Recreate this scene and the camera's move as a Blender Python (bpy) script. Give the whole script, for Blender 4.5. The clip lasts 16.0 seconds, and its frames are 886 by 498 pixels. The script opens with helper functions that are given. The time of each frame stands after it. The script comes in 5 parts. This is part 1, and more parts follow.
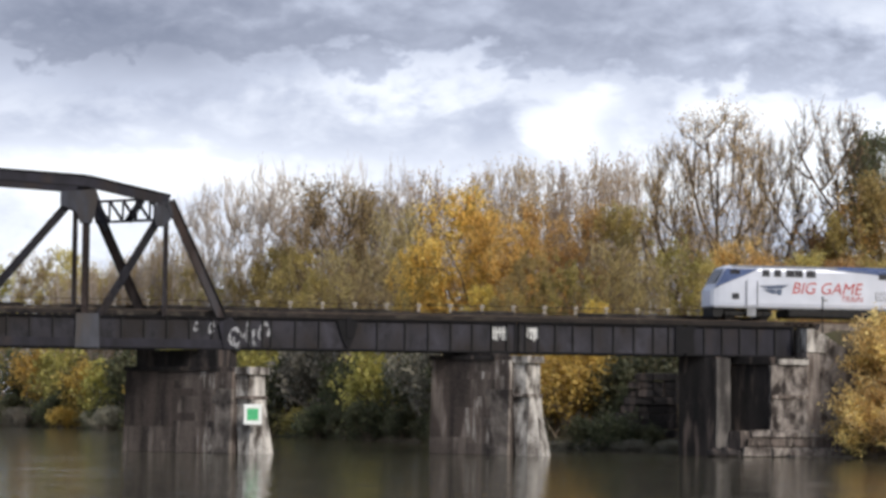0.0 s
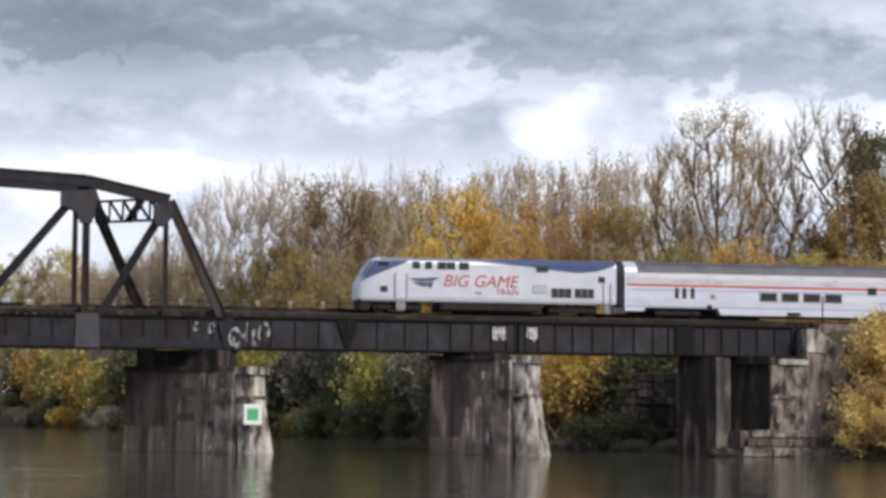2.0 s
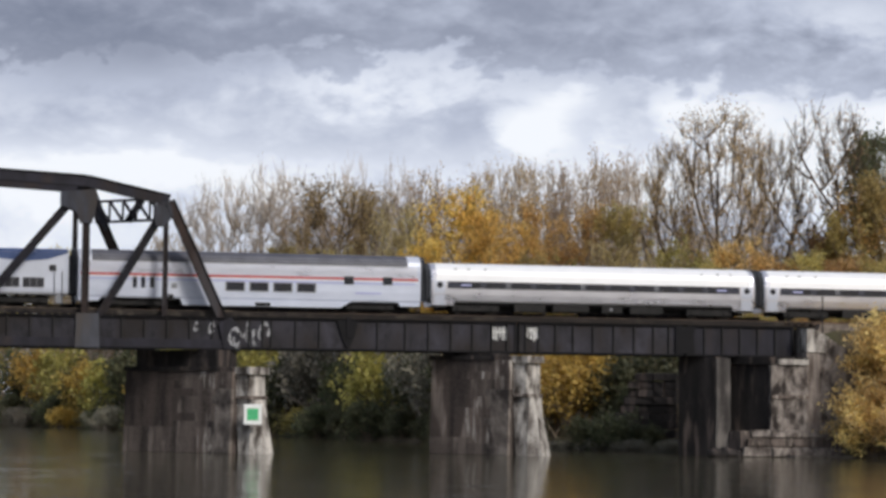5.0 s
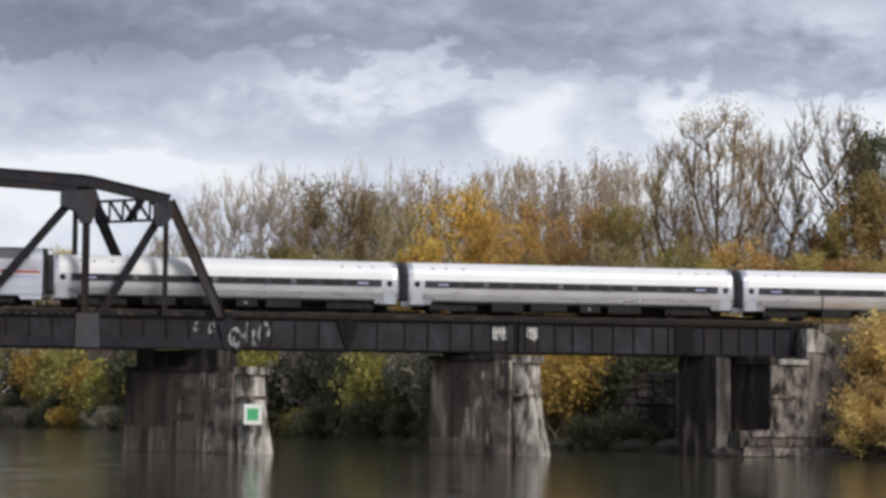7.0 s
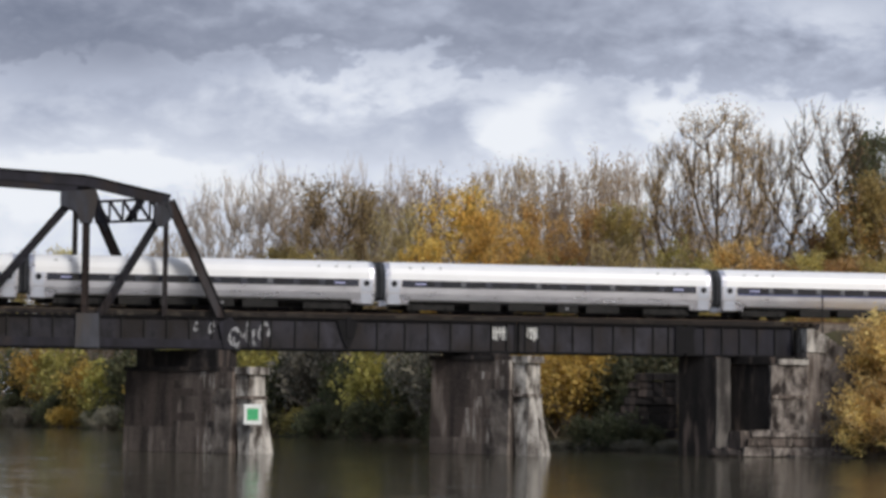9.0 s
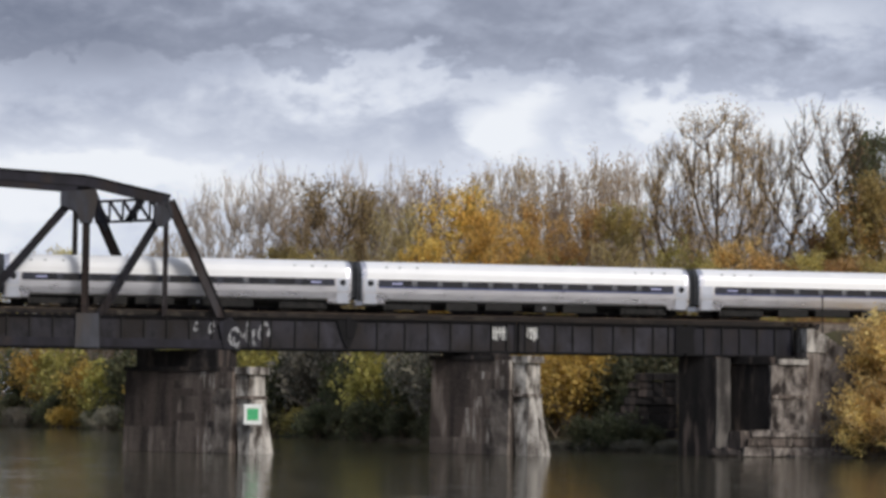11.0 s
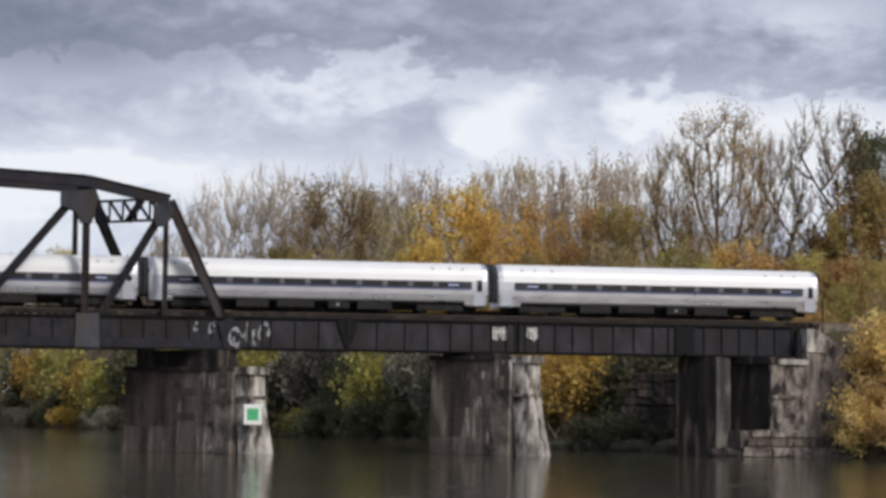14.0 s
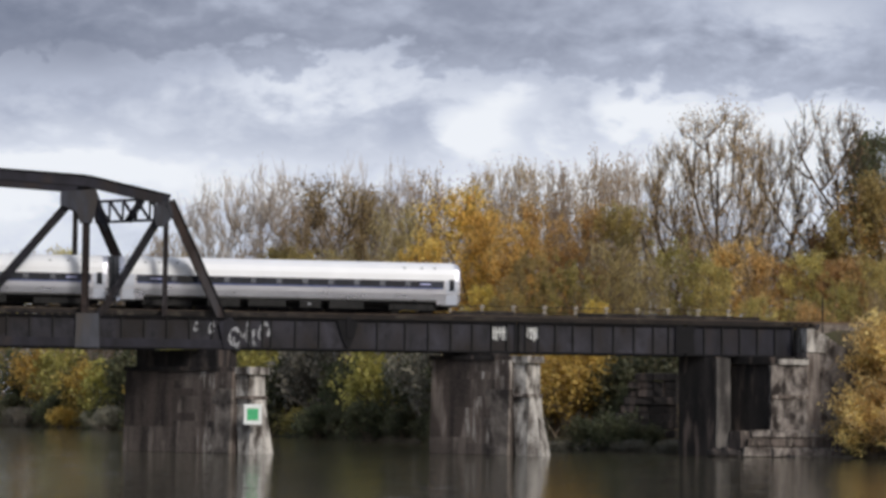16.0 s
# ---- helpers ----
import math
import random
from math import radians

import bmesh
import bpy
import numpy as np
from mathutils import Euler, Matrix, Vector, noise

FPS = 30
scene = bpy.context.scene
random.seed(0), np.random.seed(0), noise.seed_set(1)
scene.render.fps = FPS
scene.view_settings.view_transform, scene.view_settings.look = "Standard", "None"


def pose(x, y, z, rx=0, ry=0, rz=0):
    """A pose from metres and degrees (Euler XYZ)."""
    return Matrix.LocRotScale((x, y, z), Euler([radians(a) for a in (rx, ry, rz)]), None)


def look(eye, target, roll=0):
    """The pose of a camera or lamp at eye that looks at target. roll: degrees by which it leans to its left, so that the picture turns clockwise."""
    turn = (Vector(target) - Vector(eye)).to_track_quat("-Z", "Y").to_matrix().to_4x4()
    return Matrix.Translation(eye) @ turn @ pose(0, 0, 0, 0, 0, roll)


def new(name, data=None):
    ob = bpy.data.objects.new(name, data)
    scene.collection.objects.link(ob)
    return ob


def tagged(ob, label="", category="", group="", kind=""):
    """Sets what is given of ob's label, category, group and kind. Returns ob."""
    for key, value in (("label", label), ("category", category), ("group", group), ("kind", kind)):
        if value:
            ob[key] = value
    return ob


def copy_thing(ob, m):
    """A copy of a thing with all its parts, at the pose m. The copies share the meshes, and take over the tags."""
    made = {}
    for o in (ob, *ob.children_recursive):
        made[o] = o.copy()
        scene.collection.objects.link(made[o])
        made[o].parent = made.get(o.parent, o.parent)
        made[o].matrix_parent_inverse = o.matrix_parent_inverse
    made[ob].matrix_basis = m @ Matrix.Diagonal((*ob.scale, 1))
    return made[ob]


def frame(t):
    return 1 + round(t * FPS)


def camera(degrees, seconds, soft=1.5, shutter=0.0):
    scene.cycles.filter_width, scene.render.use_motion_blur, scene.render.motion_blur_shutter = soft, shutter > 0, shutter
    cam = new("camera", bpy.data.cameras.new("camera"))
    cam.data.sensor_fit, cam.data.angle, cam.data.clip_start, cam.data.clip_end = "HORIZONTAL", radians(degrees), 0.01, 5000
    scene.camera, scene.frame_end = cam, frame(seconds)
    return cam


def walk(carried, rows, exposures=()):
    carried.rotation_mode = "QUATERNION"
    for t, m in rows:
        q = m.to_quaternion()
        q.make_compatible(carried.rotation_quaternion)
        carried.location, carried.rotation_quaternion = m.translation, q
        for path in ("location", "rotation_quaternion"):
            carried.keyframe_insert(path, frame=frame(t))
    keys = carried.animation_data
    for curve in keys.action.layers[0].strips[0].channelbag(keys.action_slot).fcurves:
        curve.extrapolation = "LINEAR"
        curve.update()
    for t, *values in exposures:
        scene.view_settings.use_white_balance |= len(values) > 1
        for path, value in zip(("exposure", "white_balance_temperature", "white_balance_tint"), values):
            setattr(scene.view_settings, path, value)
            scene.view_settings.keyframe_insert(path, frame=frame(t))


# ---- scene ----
cam = camera(19.43, 16.0, soft=3.3)
EYE = (-41.20, -185.79, 4.0)
VIEW = look(EYE, (0.0, 0.0, 15.07), 0.65)
walk(cam, [(0.0, VIEW), (16.0, VIEW)], exposures=[(0.0, 0.06), (2.0, -0.05), (4.0, -0.17), (7.0, -0.3), (9.0, -0.32), (16.0, -0.31)])

# ---- light ----
SUN_EL, SUN_AZ = 34.0, 152.0  # degrees; azimuth clockwise from +Y
world = bpy.data.worlds.new("sky")
scene.world = world
world.use_nodes = True
wn = world.node_tree
sky = wn.nodes.new("ShaderNodeTexSky")
sky.sky_type = "NISHITA"
sky.sun_disc = False
sky.sun_elevation, sky.sun_rotation = radians(SUN_EL), radians(SUN_AZ)
sky.air_density, sky.dust_density = 1.2, 3.0
grey = wn.nodes.new("ShaderNodeMix")
grey.data_type = "RGBA"
grey.inputs["Factor"].default_value = 0.55
grey.inputs["B"].default_value = (6.5, 7.1, 8.5, 1)
wn.links.new(sky.outputs[0], grey.inputs["A"])
wn.links.new(grey.outputs["Result"], wn.nodes["Background"].inputs["Color"])
wn.nodes["Background"].inputs["Strength"].default_value = 0.09
sun_data = bpy.data.lights.new("sun", "SUN")
sun_data.energy, sun_data.angle, sun_data.color = 2.4, radians(14), (1.0, 0.965, 0.91)
sun = new("sun", sun_data)
toward = Vector((math.sin(radians(SUN_AZ)) * math.cos(radians(SUN_EL)), math.cos(radians(SUN_AZ)) * math.cos(radians(SUN_EL)), math.sin(radians(SUN_EL))))
sun.rotation_euler = toward.to_track_quat("Z", "Y").to_euler()
sun.location = (0, -60, 120)


# ---- mesh and material tools ----
def mesh_of(name, verts, faces, smooth=False):
    me = bpy.data.meshes.new(name)
    me.from_pydata(verts, [], faces)
    me.update()
    if smooth:
        me.polygons.foreach_set("use_smooth", [True] * len(me.polygons))
    return me


def link_mesh(name, me, material, parent=None, label=""):
    ob = new(name, me)
    if material and not me.materials:
        me.materials.append(material)
    if parent is not None:
        ob.parent = parent
    return tagged(ob, label)


def part(name, bm, material, parent=None, label="", smooth=False):
    """Links a bmesh as one mesh object under a thing or a part."""
    me = bpy.data.meshes.new(name)
    bmesh.ops.recalc_face_normals(bm, faces=bm.faces[:])
    bm.to_mesh(me)
    bm.free()
    if smooth:
        me.polygons.foreach_set("use_smooth", [True] * len(me.polygons))
    return link_mesh(name, me, material, parent, label)


def thing(name, label, category, m=None, group="", kind=""):
    ob = new(name)
    ob.empty_display_size = 0.2
    if m is not None:
        ob.matrix_basis = m
    return tagged(ob, label, category, group, kind)


def add_box(bm, x0, x1, y0, y1, z0, z1, bevel=0.0):
    r = bmesh.ops.create_cube(bm, size=1.0)
    bmesh.ops.scale(bm, vec=(x1 - x0, y1 - y0, z1 - z0), verts=r["verts"])
    bmesh.ops.translate(bm, vec=((x0 + x1) / 2, (y0 + y1) / 2, (z0 + z1) / 2), verts=r["verts"])
    if bevel:
        edges = {e for v in r["verts"] for e in v.link_edges}
        bmesh.ops.bevel(bm, geom=list(edges), offset=bevel, segments=1, affect="EDGES")
    return bm


def box(x0, x1, y0, y1, z0, z1, bevel=0.0):
    return add_box(bmesh.new(), x0, x1, y0, y1, z0, z1, bevel)


def add_beam(bm, a, b, w, h):
    """A bar of section w (sideways) by h (in the upright plane) from a to b."""
    a, b = Vector(a), Vector(b)
    d = (b - a).normalized()
    side = Vector((0, 1, 0)) if abs(d.y) < 0.8 else Vector((1, 0, 0))
    up = d.cross(side).normalized()
    side = up.cross(d).normalized()
    vs = [bm.verts.new(p + side * (w / 2 * i) + up * (h / 2 * j)) for p in (a, b) for i, j in ((-1, -1), (1, -1), (1, 1), (-1, 1))]
    for q in ((0, 1, 2, 3), (7, 6, 5, 4), (0, 4, 5, 1), (1, 5, 6, 2), (2, 6, 7, 3), (3, 7, 4, 0)):
        bm.faces.new([vs[i] for i in q])
    return bm


def beam(a, b, w, h):
    return add_beam(bmesh.new(), a, b, w, h)


def channel_beam(a, b, w, h, lace=True):
    """A built-up bar: two channels with flanges, and lacing across the near face."""
    bm = bmesh.new()
    a, b = Vector(a), Vector(b)
    d = (b - a).normalized()
    up = d.cross(Vector((0, 1, 0))).normalized()
    for s in (-1, 1):
        add_beam(bm, a + up * (s * (h / 2 - 0.03)), b + up * (s * (h / 2 - 0.03)), w, 0.06)
        off = Vector((0, s * (w / 2 - 0.02), 0))
        if not lace:
            add_beam(bm, a + off, b + off, 0.04, h - 0.125)
    if lace:
        n = max(3, int((b - a).length / 0.55))
        for s in (-1, 1):
            for i in range(n):
                p, q = a.lerp(b, i / n), a.lerp(b, (i + 1) / n)
                k = 1 if i % 2 else -1
                off = Vector((0, s * (w / 2 - 0.02), 0))
                add_beam(bm, p + up * (k * (h / 2 - 0.07)) + off, q - up * (k * (h / 2 - 0.07)) + off, 0.02, 0.075)
        add_beam(bm, a, b, 0.03, h - 0.13)
    return bm


def prism(outline, y0, y1):
    """An outline in x and z, drawn out from y0 to y1."""
    bm = bmesh.new()
    f = [bm.verts.new((x, y0, z)) for x, z in outline]
    g = [bm.verts.new((x, y1, z)) for x, z in outline]
    bm.faces.new(f)
    bm.faces.new(g[::-1])
    n = len(f)
    for i in range(n):
        bm.faces.new((f[i], f[(i + 1) % n], g[(i + 1) % n], g[i]))
    return bm


def loft(rings, cap=True):
    """A skin over rings of equal numbers of points."""
    bm = bmesh.new()
    vs = [[bm.verts.new(p) for p in ring] for ring in rings]
    n = len(vs[0])
    for r, s in zip(vs, vs[1:]):
        for i in range(n):
            bm.faces.new((r[i], r[(i + 1) % n], s[(i + 1) % n], s[i]))
    if cap:
        bm.faces.new(vs[0][::-1])
        bm.faces.new(vs[-1])
    return bm


def cylinder(p, q, r, n=16):
    p, q = Vector(p), Vector(q)
    d = (q - p).normalized()
    u = d.orthogonal().normalized()
    v = d.cross(u)
    return loft([[c + (u * math.cos(t) + v * math.sin(t)) * r for t in (2 * math.pi * k / n for k in range(n))] for c in (p, q)])


def material(name, base, dark, scale=2.0, rough=0.7, metal=0.0, bump=0.3, fine=18.0, stain=None, stain_scale=0.6, stain_amount=0.5, streak=1.0, spread=0.0, bump_dist=0.02):
    """A weathered surface: a base and a darker tone at two scales, stains drawn out downwards by streak, relief."""
    m = bpy.data.materials.new(name)
    m.use_nodes = True
    nt = m.node_tree
    n, l = nt.nodes, nt.links
    b = n["Principled BSDF"]
    co = n.new("ShaderNodeTexCoord")
    mp = n.new("ShaderNodeMapping")
    mp.inputs["Scale"].default_value = (1, 1, 1 / streak)
    l.new(co.outputs["Object"], mp.inputs["Vector"])
    n1, n2 = n.new("ShaderNodeTexNoise"), n.new("ShaderNodeTexNoise")
    n1.inputs["Scale"].default_value, n1.inputs["Detail"].default_value = scale, 6
    n2.inputs["Scale"].default_value, n2.inputs["Detail"].default_value = fine, 4
    l.new(mp.outputs[0], n1.inputs["Vector"])
    l.new(co.outputs["Object"], n2.inputs["Vector"])
    add = n.new("ShaderNodeMath")
    add.operation = "MULTIPLY_ADD"
    l.new(n2.outputs["Fac"], add.inputs[0])
    add.inputs[1].default_value = 0.35
    l.new(n1.outputs["Fac"], add.inputs[2])
    ramp = n.new("ShaderNodeMapRange")
    ramp.inputs["From Min"].default_value, ramp.inputs["From Max"].default_value = 0.5, 0.85
    l.new(add.outputs[0], ramp.inputs["Value"])
    mix = n.new("ShaderNodeMix")
    mix.data_type = "RGBA"
    l.new(ramp.outputs[0], mix.inputs["Factor"])
    mix.inputs["A"].default_value, mix.inputs["B"].default_value = (*dark, 1), (*base, 1)
    out = mix.outputs["Result"]
    if stain:
        n3 = n.new("ShaderNodeTexNoise")
        n3.inputs["Scale"].default_value, n3.inputs["Detail"].default_value = stain_scale, 5
        l.new(mp.outputs[0], n3.inputs["Vector"])
        r3 = n.new("ShaderNodeMapRange")
        r3.inputs["From Min"].default_value, r3.inputs["From Max"].default_value = 0.62 - 0.25 * stain_amount, 0.75 - 0.2 * stain_amount
        l.new(n3.outputs["Fac"], r3.inputs["Value"])
        m3 = n.new("ShaderNodeMix")
        m3.data_type = "RGBA"
        l.new(r3.outputs[0], m3.inputs["Factor"])
        l.new(out, m3.inputs["A"])
        m3.inputs["B"].default_value = (*stain, 1)
        out = m3.outputs["Result"]
    if spread:
        info = n.new("ShaderNodeObjectInfo")
        hsv = n.new("ShaderNodeHueSaturation")
        mr = n.new("ShaderNodeMapRange")
        mr.inputs["To Min"].default_value, mr.inputs["To Max"].default_value = 1 - spread, 1 + spread
        l.new(info.outputs["Random"], mr.inputs["Value"])
        l.new(mr.outputs[0], hsv.inputs["Value"])
        l.new(out, hsv.inputs["Color"])
        out = hsv.outputs[0]
    l.new(out, b.inputs["Base Color"])
    rr = n.new("ShaderNodeMapRange")
    rr.inputs["To Min"].default_value, rr.inputs["To Max"].default_value = max(0.02, rough - 0.12), min(1, rough + 0.12)
    l.new(n1.outputs["Fac"], rr.inputs["Value"])
    l.new(rr.outputs[0], b.inputs["Roughness"])
    b.inputs["Metallic"].default_value = metal
    if rough > 0.55:
        b.inputs["Specular IOR Level"].default_value = 0.25
    if bump:
        bp = n.new("ShaderNodeBump")
        bp.inputs["Strength"].default_value, bp.inputs["Distance"].default_value = bump, bump_dist
        l.new(add.outputs[0], bp.inputs["Height"])
        l.new(bp.outputs[0], b.inputs["Normal"])
    return m


def leaf_material(name, a, b, c):
    """Leaves in three tones, varied leaf by leaf and plant by plant, letting some light through."""
    m = bpy.data.materials.new(name)
    m.use_nodes = True
    n, l = m.node_tree.nodes, m.node_tree.links
    p = n["Principled BSDF"]
    geo, info, co, ns = n.new("ShaderNodeNewGeometry"), n.new("ShaderNodeObjectInfo"), n.new("ShaderNodeTexCoord"), n.new("ShaderNodeTexNoise")
    ns.inputs["Scale"].default_value, ns.inputs["Detail"].default_value = 0.32, 2
    l.new(co.outputs["Object"], ns.inputs["Vector"])
    mad = n.new("ShaderNodeMath")
    mad.operation = "MULTIPLY_ADD"
    l.new(geo.outputs["Random Per Island"], mad.inputs[0])
    mad.inputs[1].default_value = 0.6
    sub = n.new("ShaderNodeMath")
    sub.operation = "SUBTRACT"
    l.new(ns.outputs["Fac"], sub.inputs[0])
    sub.inputs[1].default_value = 0.3
    l.new(sub.outputs[0], mad.inputs[2])
    ramp = n.new("ShaderNodeValToRGB")
    e = ramp.color_ramp.elements
    e[0].position, e[0].color, e[1].position, e[1].color = 0.1, (*a, 1), 0.9, (*c, 1)
    mid = e.new(0.5)
    mid.color = (*b, 1)
    l.new(mad.outputs[0], ramp.inputs[0])
    hsv, mr, mh = n.new("ShaderNodeHueSaturation"), n.new("ShaderNodeMapRange"), n.new("ShaderNodeMapRange")
    mr.inputs["To Min"].default_value, mr.inputs["To Max"].default_value = 0.75, 1.25
    mh.inputs["To Min"].default_value, mh.inputs["To Max"].default_value = 0.485, 0.515
    l.new(info.outputs["Random"], mr.inputs["Value"])
    l.new(info.outputs["Random"], mh.inputs["Value"])
    l.new(mr.outputs[0], hsv.inputs["Value"])
    l.new(mh.outputs[0], hsv.inputs["Hue"])
    l.new(ramp.outputs[0], hsv.inputs["Color"])
    l.new(hsv.outputs[0], p.inputs["Base Color"])
    p.inputs["Roughness"].default_value = 0.6
    tr, ms = n.new("ShaderNodeBsdfTranslucent"), n.new("ShaderNodeMixShader")
    l.new(hsv.outputs[0], tr.inputs["Color"])
    ms.inputs[0].default_value = 0.5
    l.new(p.outputs[0], ms.inputs[1])
    l.new(tr.outputs[0], ms.inputs[2])
    l.new(ms.outputs[0], n["Material Output"].inputs["Surface"])
    return m


STEEL = material("painted_steel", (0.027, 0.026, 0.037), (0.011, 0.01, 0.014), 1.2, 0.62, 0.0, 0.3, 12, (0.034, 0.026, 0.026), 0.5, 0.4, 3.0, 0.12)
WEB = material("grimy_web_steel", (0.052, 0.049, 0.064), (0.013, 0.012, 0.015), 1.1, 0.6, 0.0, 0.3, 7, (0.02, 0.016, 0.016), 0.55, 0.62, 1.6, 0.15)
RUST = material("rusty_steel", (0.054, 0.036, 0.031), (0.017, 0.014, 0.015), 1.0, 0.75, 0.0, 0.35, 12, (0.06, 0.055, 0.06), 0.5, 0.6, 3.0, 0.1)
# Flat near-black steel for flanges, chord edges and added plates.
FLAT_BLACK = material("flat_black_steel", (0.012, 0.011, 0.013), (0.006, 0.006, 0.007), 2.0, 0.8, 0.0, 0.2)
DARK_GUSSET = material("blue_black_steel", (0.034, 0.038, 0.058), (0.013, 0.014, 0.021), 1.5, 0.55, 0.0, 0.2, 12, (0.03, 0.022, 0.02), 0.7, 0.4, 3.0)
GUSSET = material("pale_steel", (0.062, 0.065, 0.085), (0.03, 0.031, 0.04), 1.5, 0.55, 0.0, 0.2, 12, (0.055, 0.045, 0.04), 0.7, 0.4, 3.0)
CONCRETE = material("weathered_concrete", (0.3, 0.26, 0.23), (0.1, 0.083, 0.075), 1.4, 0.9, 0.0, 0.9, 7, (0.05, 0.042, 0.04), 0.9, 0.6, 1.5, 0.15, 0.08)
PALE_CONCRETE = material("pale_concrete", (0.68, 0.64, 0.59), (0.17, 0.148, 0.135), 1.7, 0.9, 0.0, 0.9, 7, (0.07, 0.058, 0.05), 1.6, 0.55, 3.0, 0.08, 0.06)
# Shaft stone: deck shade in the colour along with soot and wet stain.
DARK_STONE = material("soot_and_shade_stone", (0.125, 0.098, 0.086), (0.034, 0.028, 0.027), 0.8, 0.92, 0.0, 0.8, 6, (0.3, 0.25, 0.22), 0.9, 0.12, 5.0, 0.06, 0.06)
WOOD = material("creosoted_timber", (0.06, 0.046, 0.036), (0.025, 0.02, 0.018), 2.0, 0.85, 0.0, 0.4, 14, spread=0.25)
PLANK = material("worn_tan_plank", (0.27, 0.21, 0.15), (0.09, 0.07, 0.055), 1.2, 0.8, 0.0, 0.3, 9, (0.05, 0.04, 0.034), 0.8, 0.5, 1.0, 0.3)
TAR = material("tarred_timber", (0.034, 0.028, 0.026), (0.014, 0.012, 0.012), 1.5, 0.85, 0.0, 0.4, 9, (0.07, 0.06, 0.05), 0.9, 0.3, 1.0, 0.35)
RAIL = material("rail_steel", (0.2, 0.14, 0.1), (0.09, 0.06, 0.045), 3.0, 0.5, 0.6, 0.1)
WHITE_PAINT = material("worn_white_paint", (0.8, 0.8, 0.78), (0.55, 0.55, 0.53), 3.0, 0.7, 0.0, 0.1, 12, (0.25, 0.23, 0.22), 1.5, 0.3)
SCRAWL = material("faded_spray_paint", (0.5, 0.5, 0.52), (0.2, 0.2, 0.21), 4.0, 0.7, 0.0, 0.1, 12, (0.08, 0.08, 0.09), 2.5, 0.45)
GREEN = material("green_sign_paint", (0.08, 0.52, 0.22), (0.06, 0.42, 0.17), 3.0, 0.5, 0.0, 0.0)
SIGN_WHITE = material("white_sign_sheet", (0.88, 0.9, 0.88), (0.8, 0.82, 0.8), 3.0, 0.4, 0.0, 0.0)
BARK = material("brown_bark", (0.3, 0.235, 0.17), (0.13, 0.1, 0.078), 1.5, 0.9, 0.0, 0.6, 8, streak=4.0, spread=0.2)
DARK_BARK = material("dark_limb_bark", (0.21, 0.16, 0.12), (0.09, 0.07, 0.055), 1.5, 0.9, 0.0, 0.6, 8, streak=4.0, spread=0.2)
PALE_BARK = material("pale_grey_bark", (0.62, 0.53, 0.45), (0.38, 0.32, 0.27), 1.5, 0.9, 0.0, 0.5, 8, streak=4.0, spread=0.15)
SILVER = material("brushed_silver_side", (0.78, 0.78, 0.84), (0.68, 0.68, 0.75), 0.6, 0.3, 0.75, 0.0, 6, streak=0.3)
# Near-white diffuse steel: on coach roofs the sky's glare is put into the colour.
BRIGHT = material("white_and_sunlit_steel", (0.93, 0.93, 0.95), (0.88, 0.88, 0.9), 0.5, 0.4, 0.05, 0.0, 6)
LOCO_WHITE = material("silver_white_paint", (0.66, 0.69, 0.79), (0.58, 0.61, 0.7), 0.7, 0.4, 0.2, 0.0, 8)
BLUE = material("deep_blue_paint", (0.06, 0.1, 0.24), (0.05, 0.08, 0.19), 1.0, 0.4, 0.0, 0.0)
STRIPE_BLUE = material("stripe_blue_paint", (0.1, 0.13, 0.3), (0.08, 0.1, 0.24), 1.0, 0.4, 0.0, 0.0)
DARK_BAND = material("dark_window_band", (0.034, 0.038, 0.06), (0.026, 0.029, 0.045), 1.0, 0.3, 0.0, 0.0)
BAND_POST = material("grey_window_post", (0.16, 0.165, 0.185), (0.11, 0.115, 0.13), 2.0, 0.45, 0.2, 0.0)
LILAC = material("pale_blue_band", (0.45, 0.47, 0.75), (0.4, 0.42, 0.68), 1.0, 0.4, 0.0, 0.0)
RED = material("red_paint", (0.56, 0.1, 0.1), (0.46, 0.08, 0.08), 1.0, 0.45, 0.0, 0.0)
COOL_SILVER = material("cool_silver_paint", (0.66, 0.7, 0.82), (0.58, 0.62, 0.74), 0.6, 0.4, 0.15, 0.0, 6, streak=0.3)
ROOF_GREY = material("dark_grey_roof", (0.11, 0.11, 0.135), (0.07, 0.07, 0.085), 0.8, 0.6, 0.0, 0.1, 8)
ROOF_BAND = material("worn_roof_band", (0.2, 0.2, 0.23), (0.13, 0.13, 0.155), 0.8, 0.55, 0.0, 0.1, 8)
BLACK = material("black_underframe", (0.03, 0.028, 0.028), (0.012, 0.012, 0.012), 2.0, 0.7, 0.0, 0.2)
GRILLE = material("dark_grille", (0.035, 0.036, 0.045), (0.018, 0.018, 0.022), 4.0, 0.5, 0.2, 0.0)
GREY_PART = material("grey_steel_part", (0.3, 0.31, 0.33), (0.2, 0.2, 0.22), 2.0, 0.5, 0.3, 0.0)
EMBLEM = material("grey_blue_emblem", (0.1, 0.13, 0.2), (0.08, 0.1, 0.16), 1.0, 0.45, 0.0, 0.0)
WHEEL = material("oily_wheel_steel", (0.05, 0.042, 0.038), (0.02, 0.018, 0.017), 2.0, 0.5, 0.5, 0.1)
RUBBER = material("grey_diaphragm", (0.05, 0.053, 0.062), (0.025, 0.026, 0.03), 1.0, 0.8, 0.0, 0.2)
GLASS = material("dark_train_glass", (0.02, 0.024, 0.035), (0.012, 0.014, 0.022), 1.0, 0.08, 0.0, 0.0)
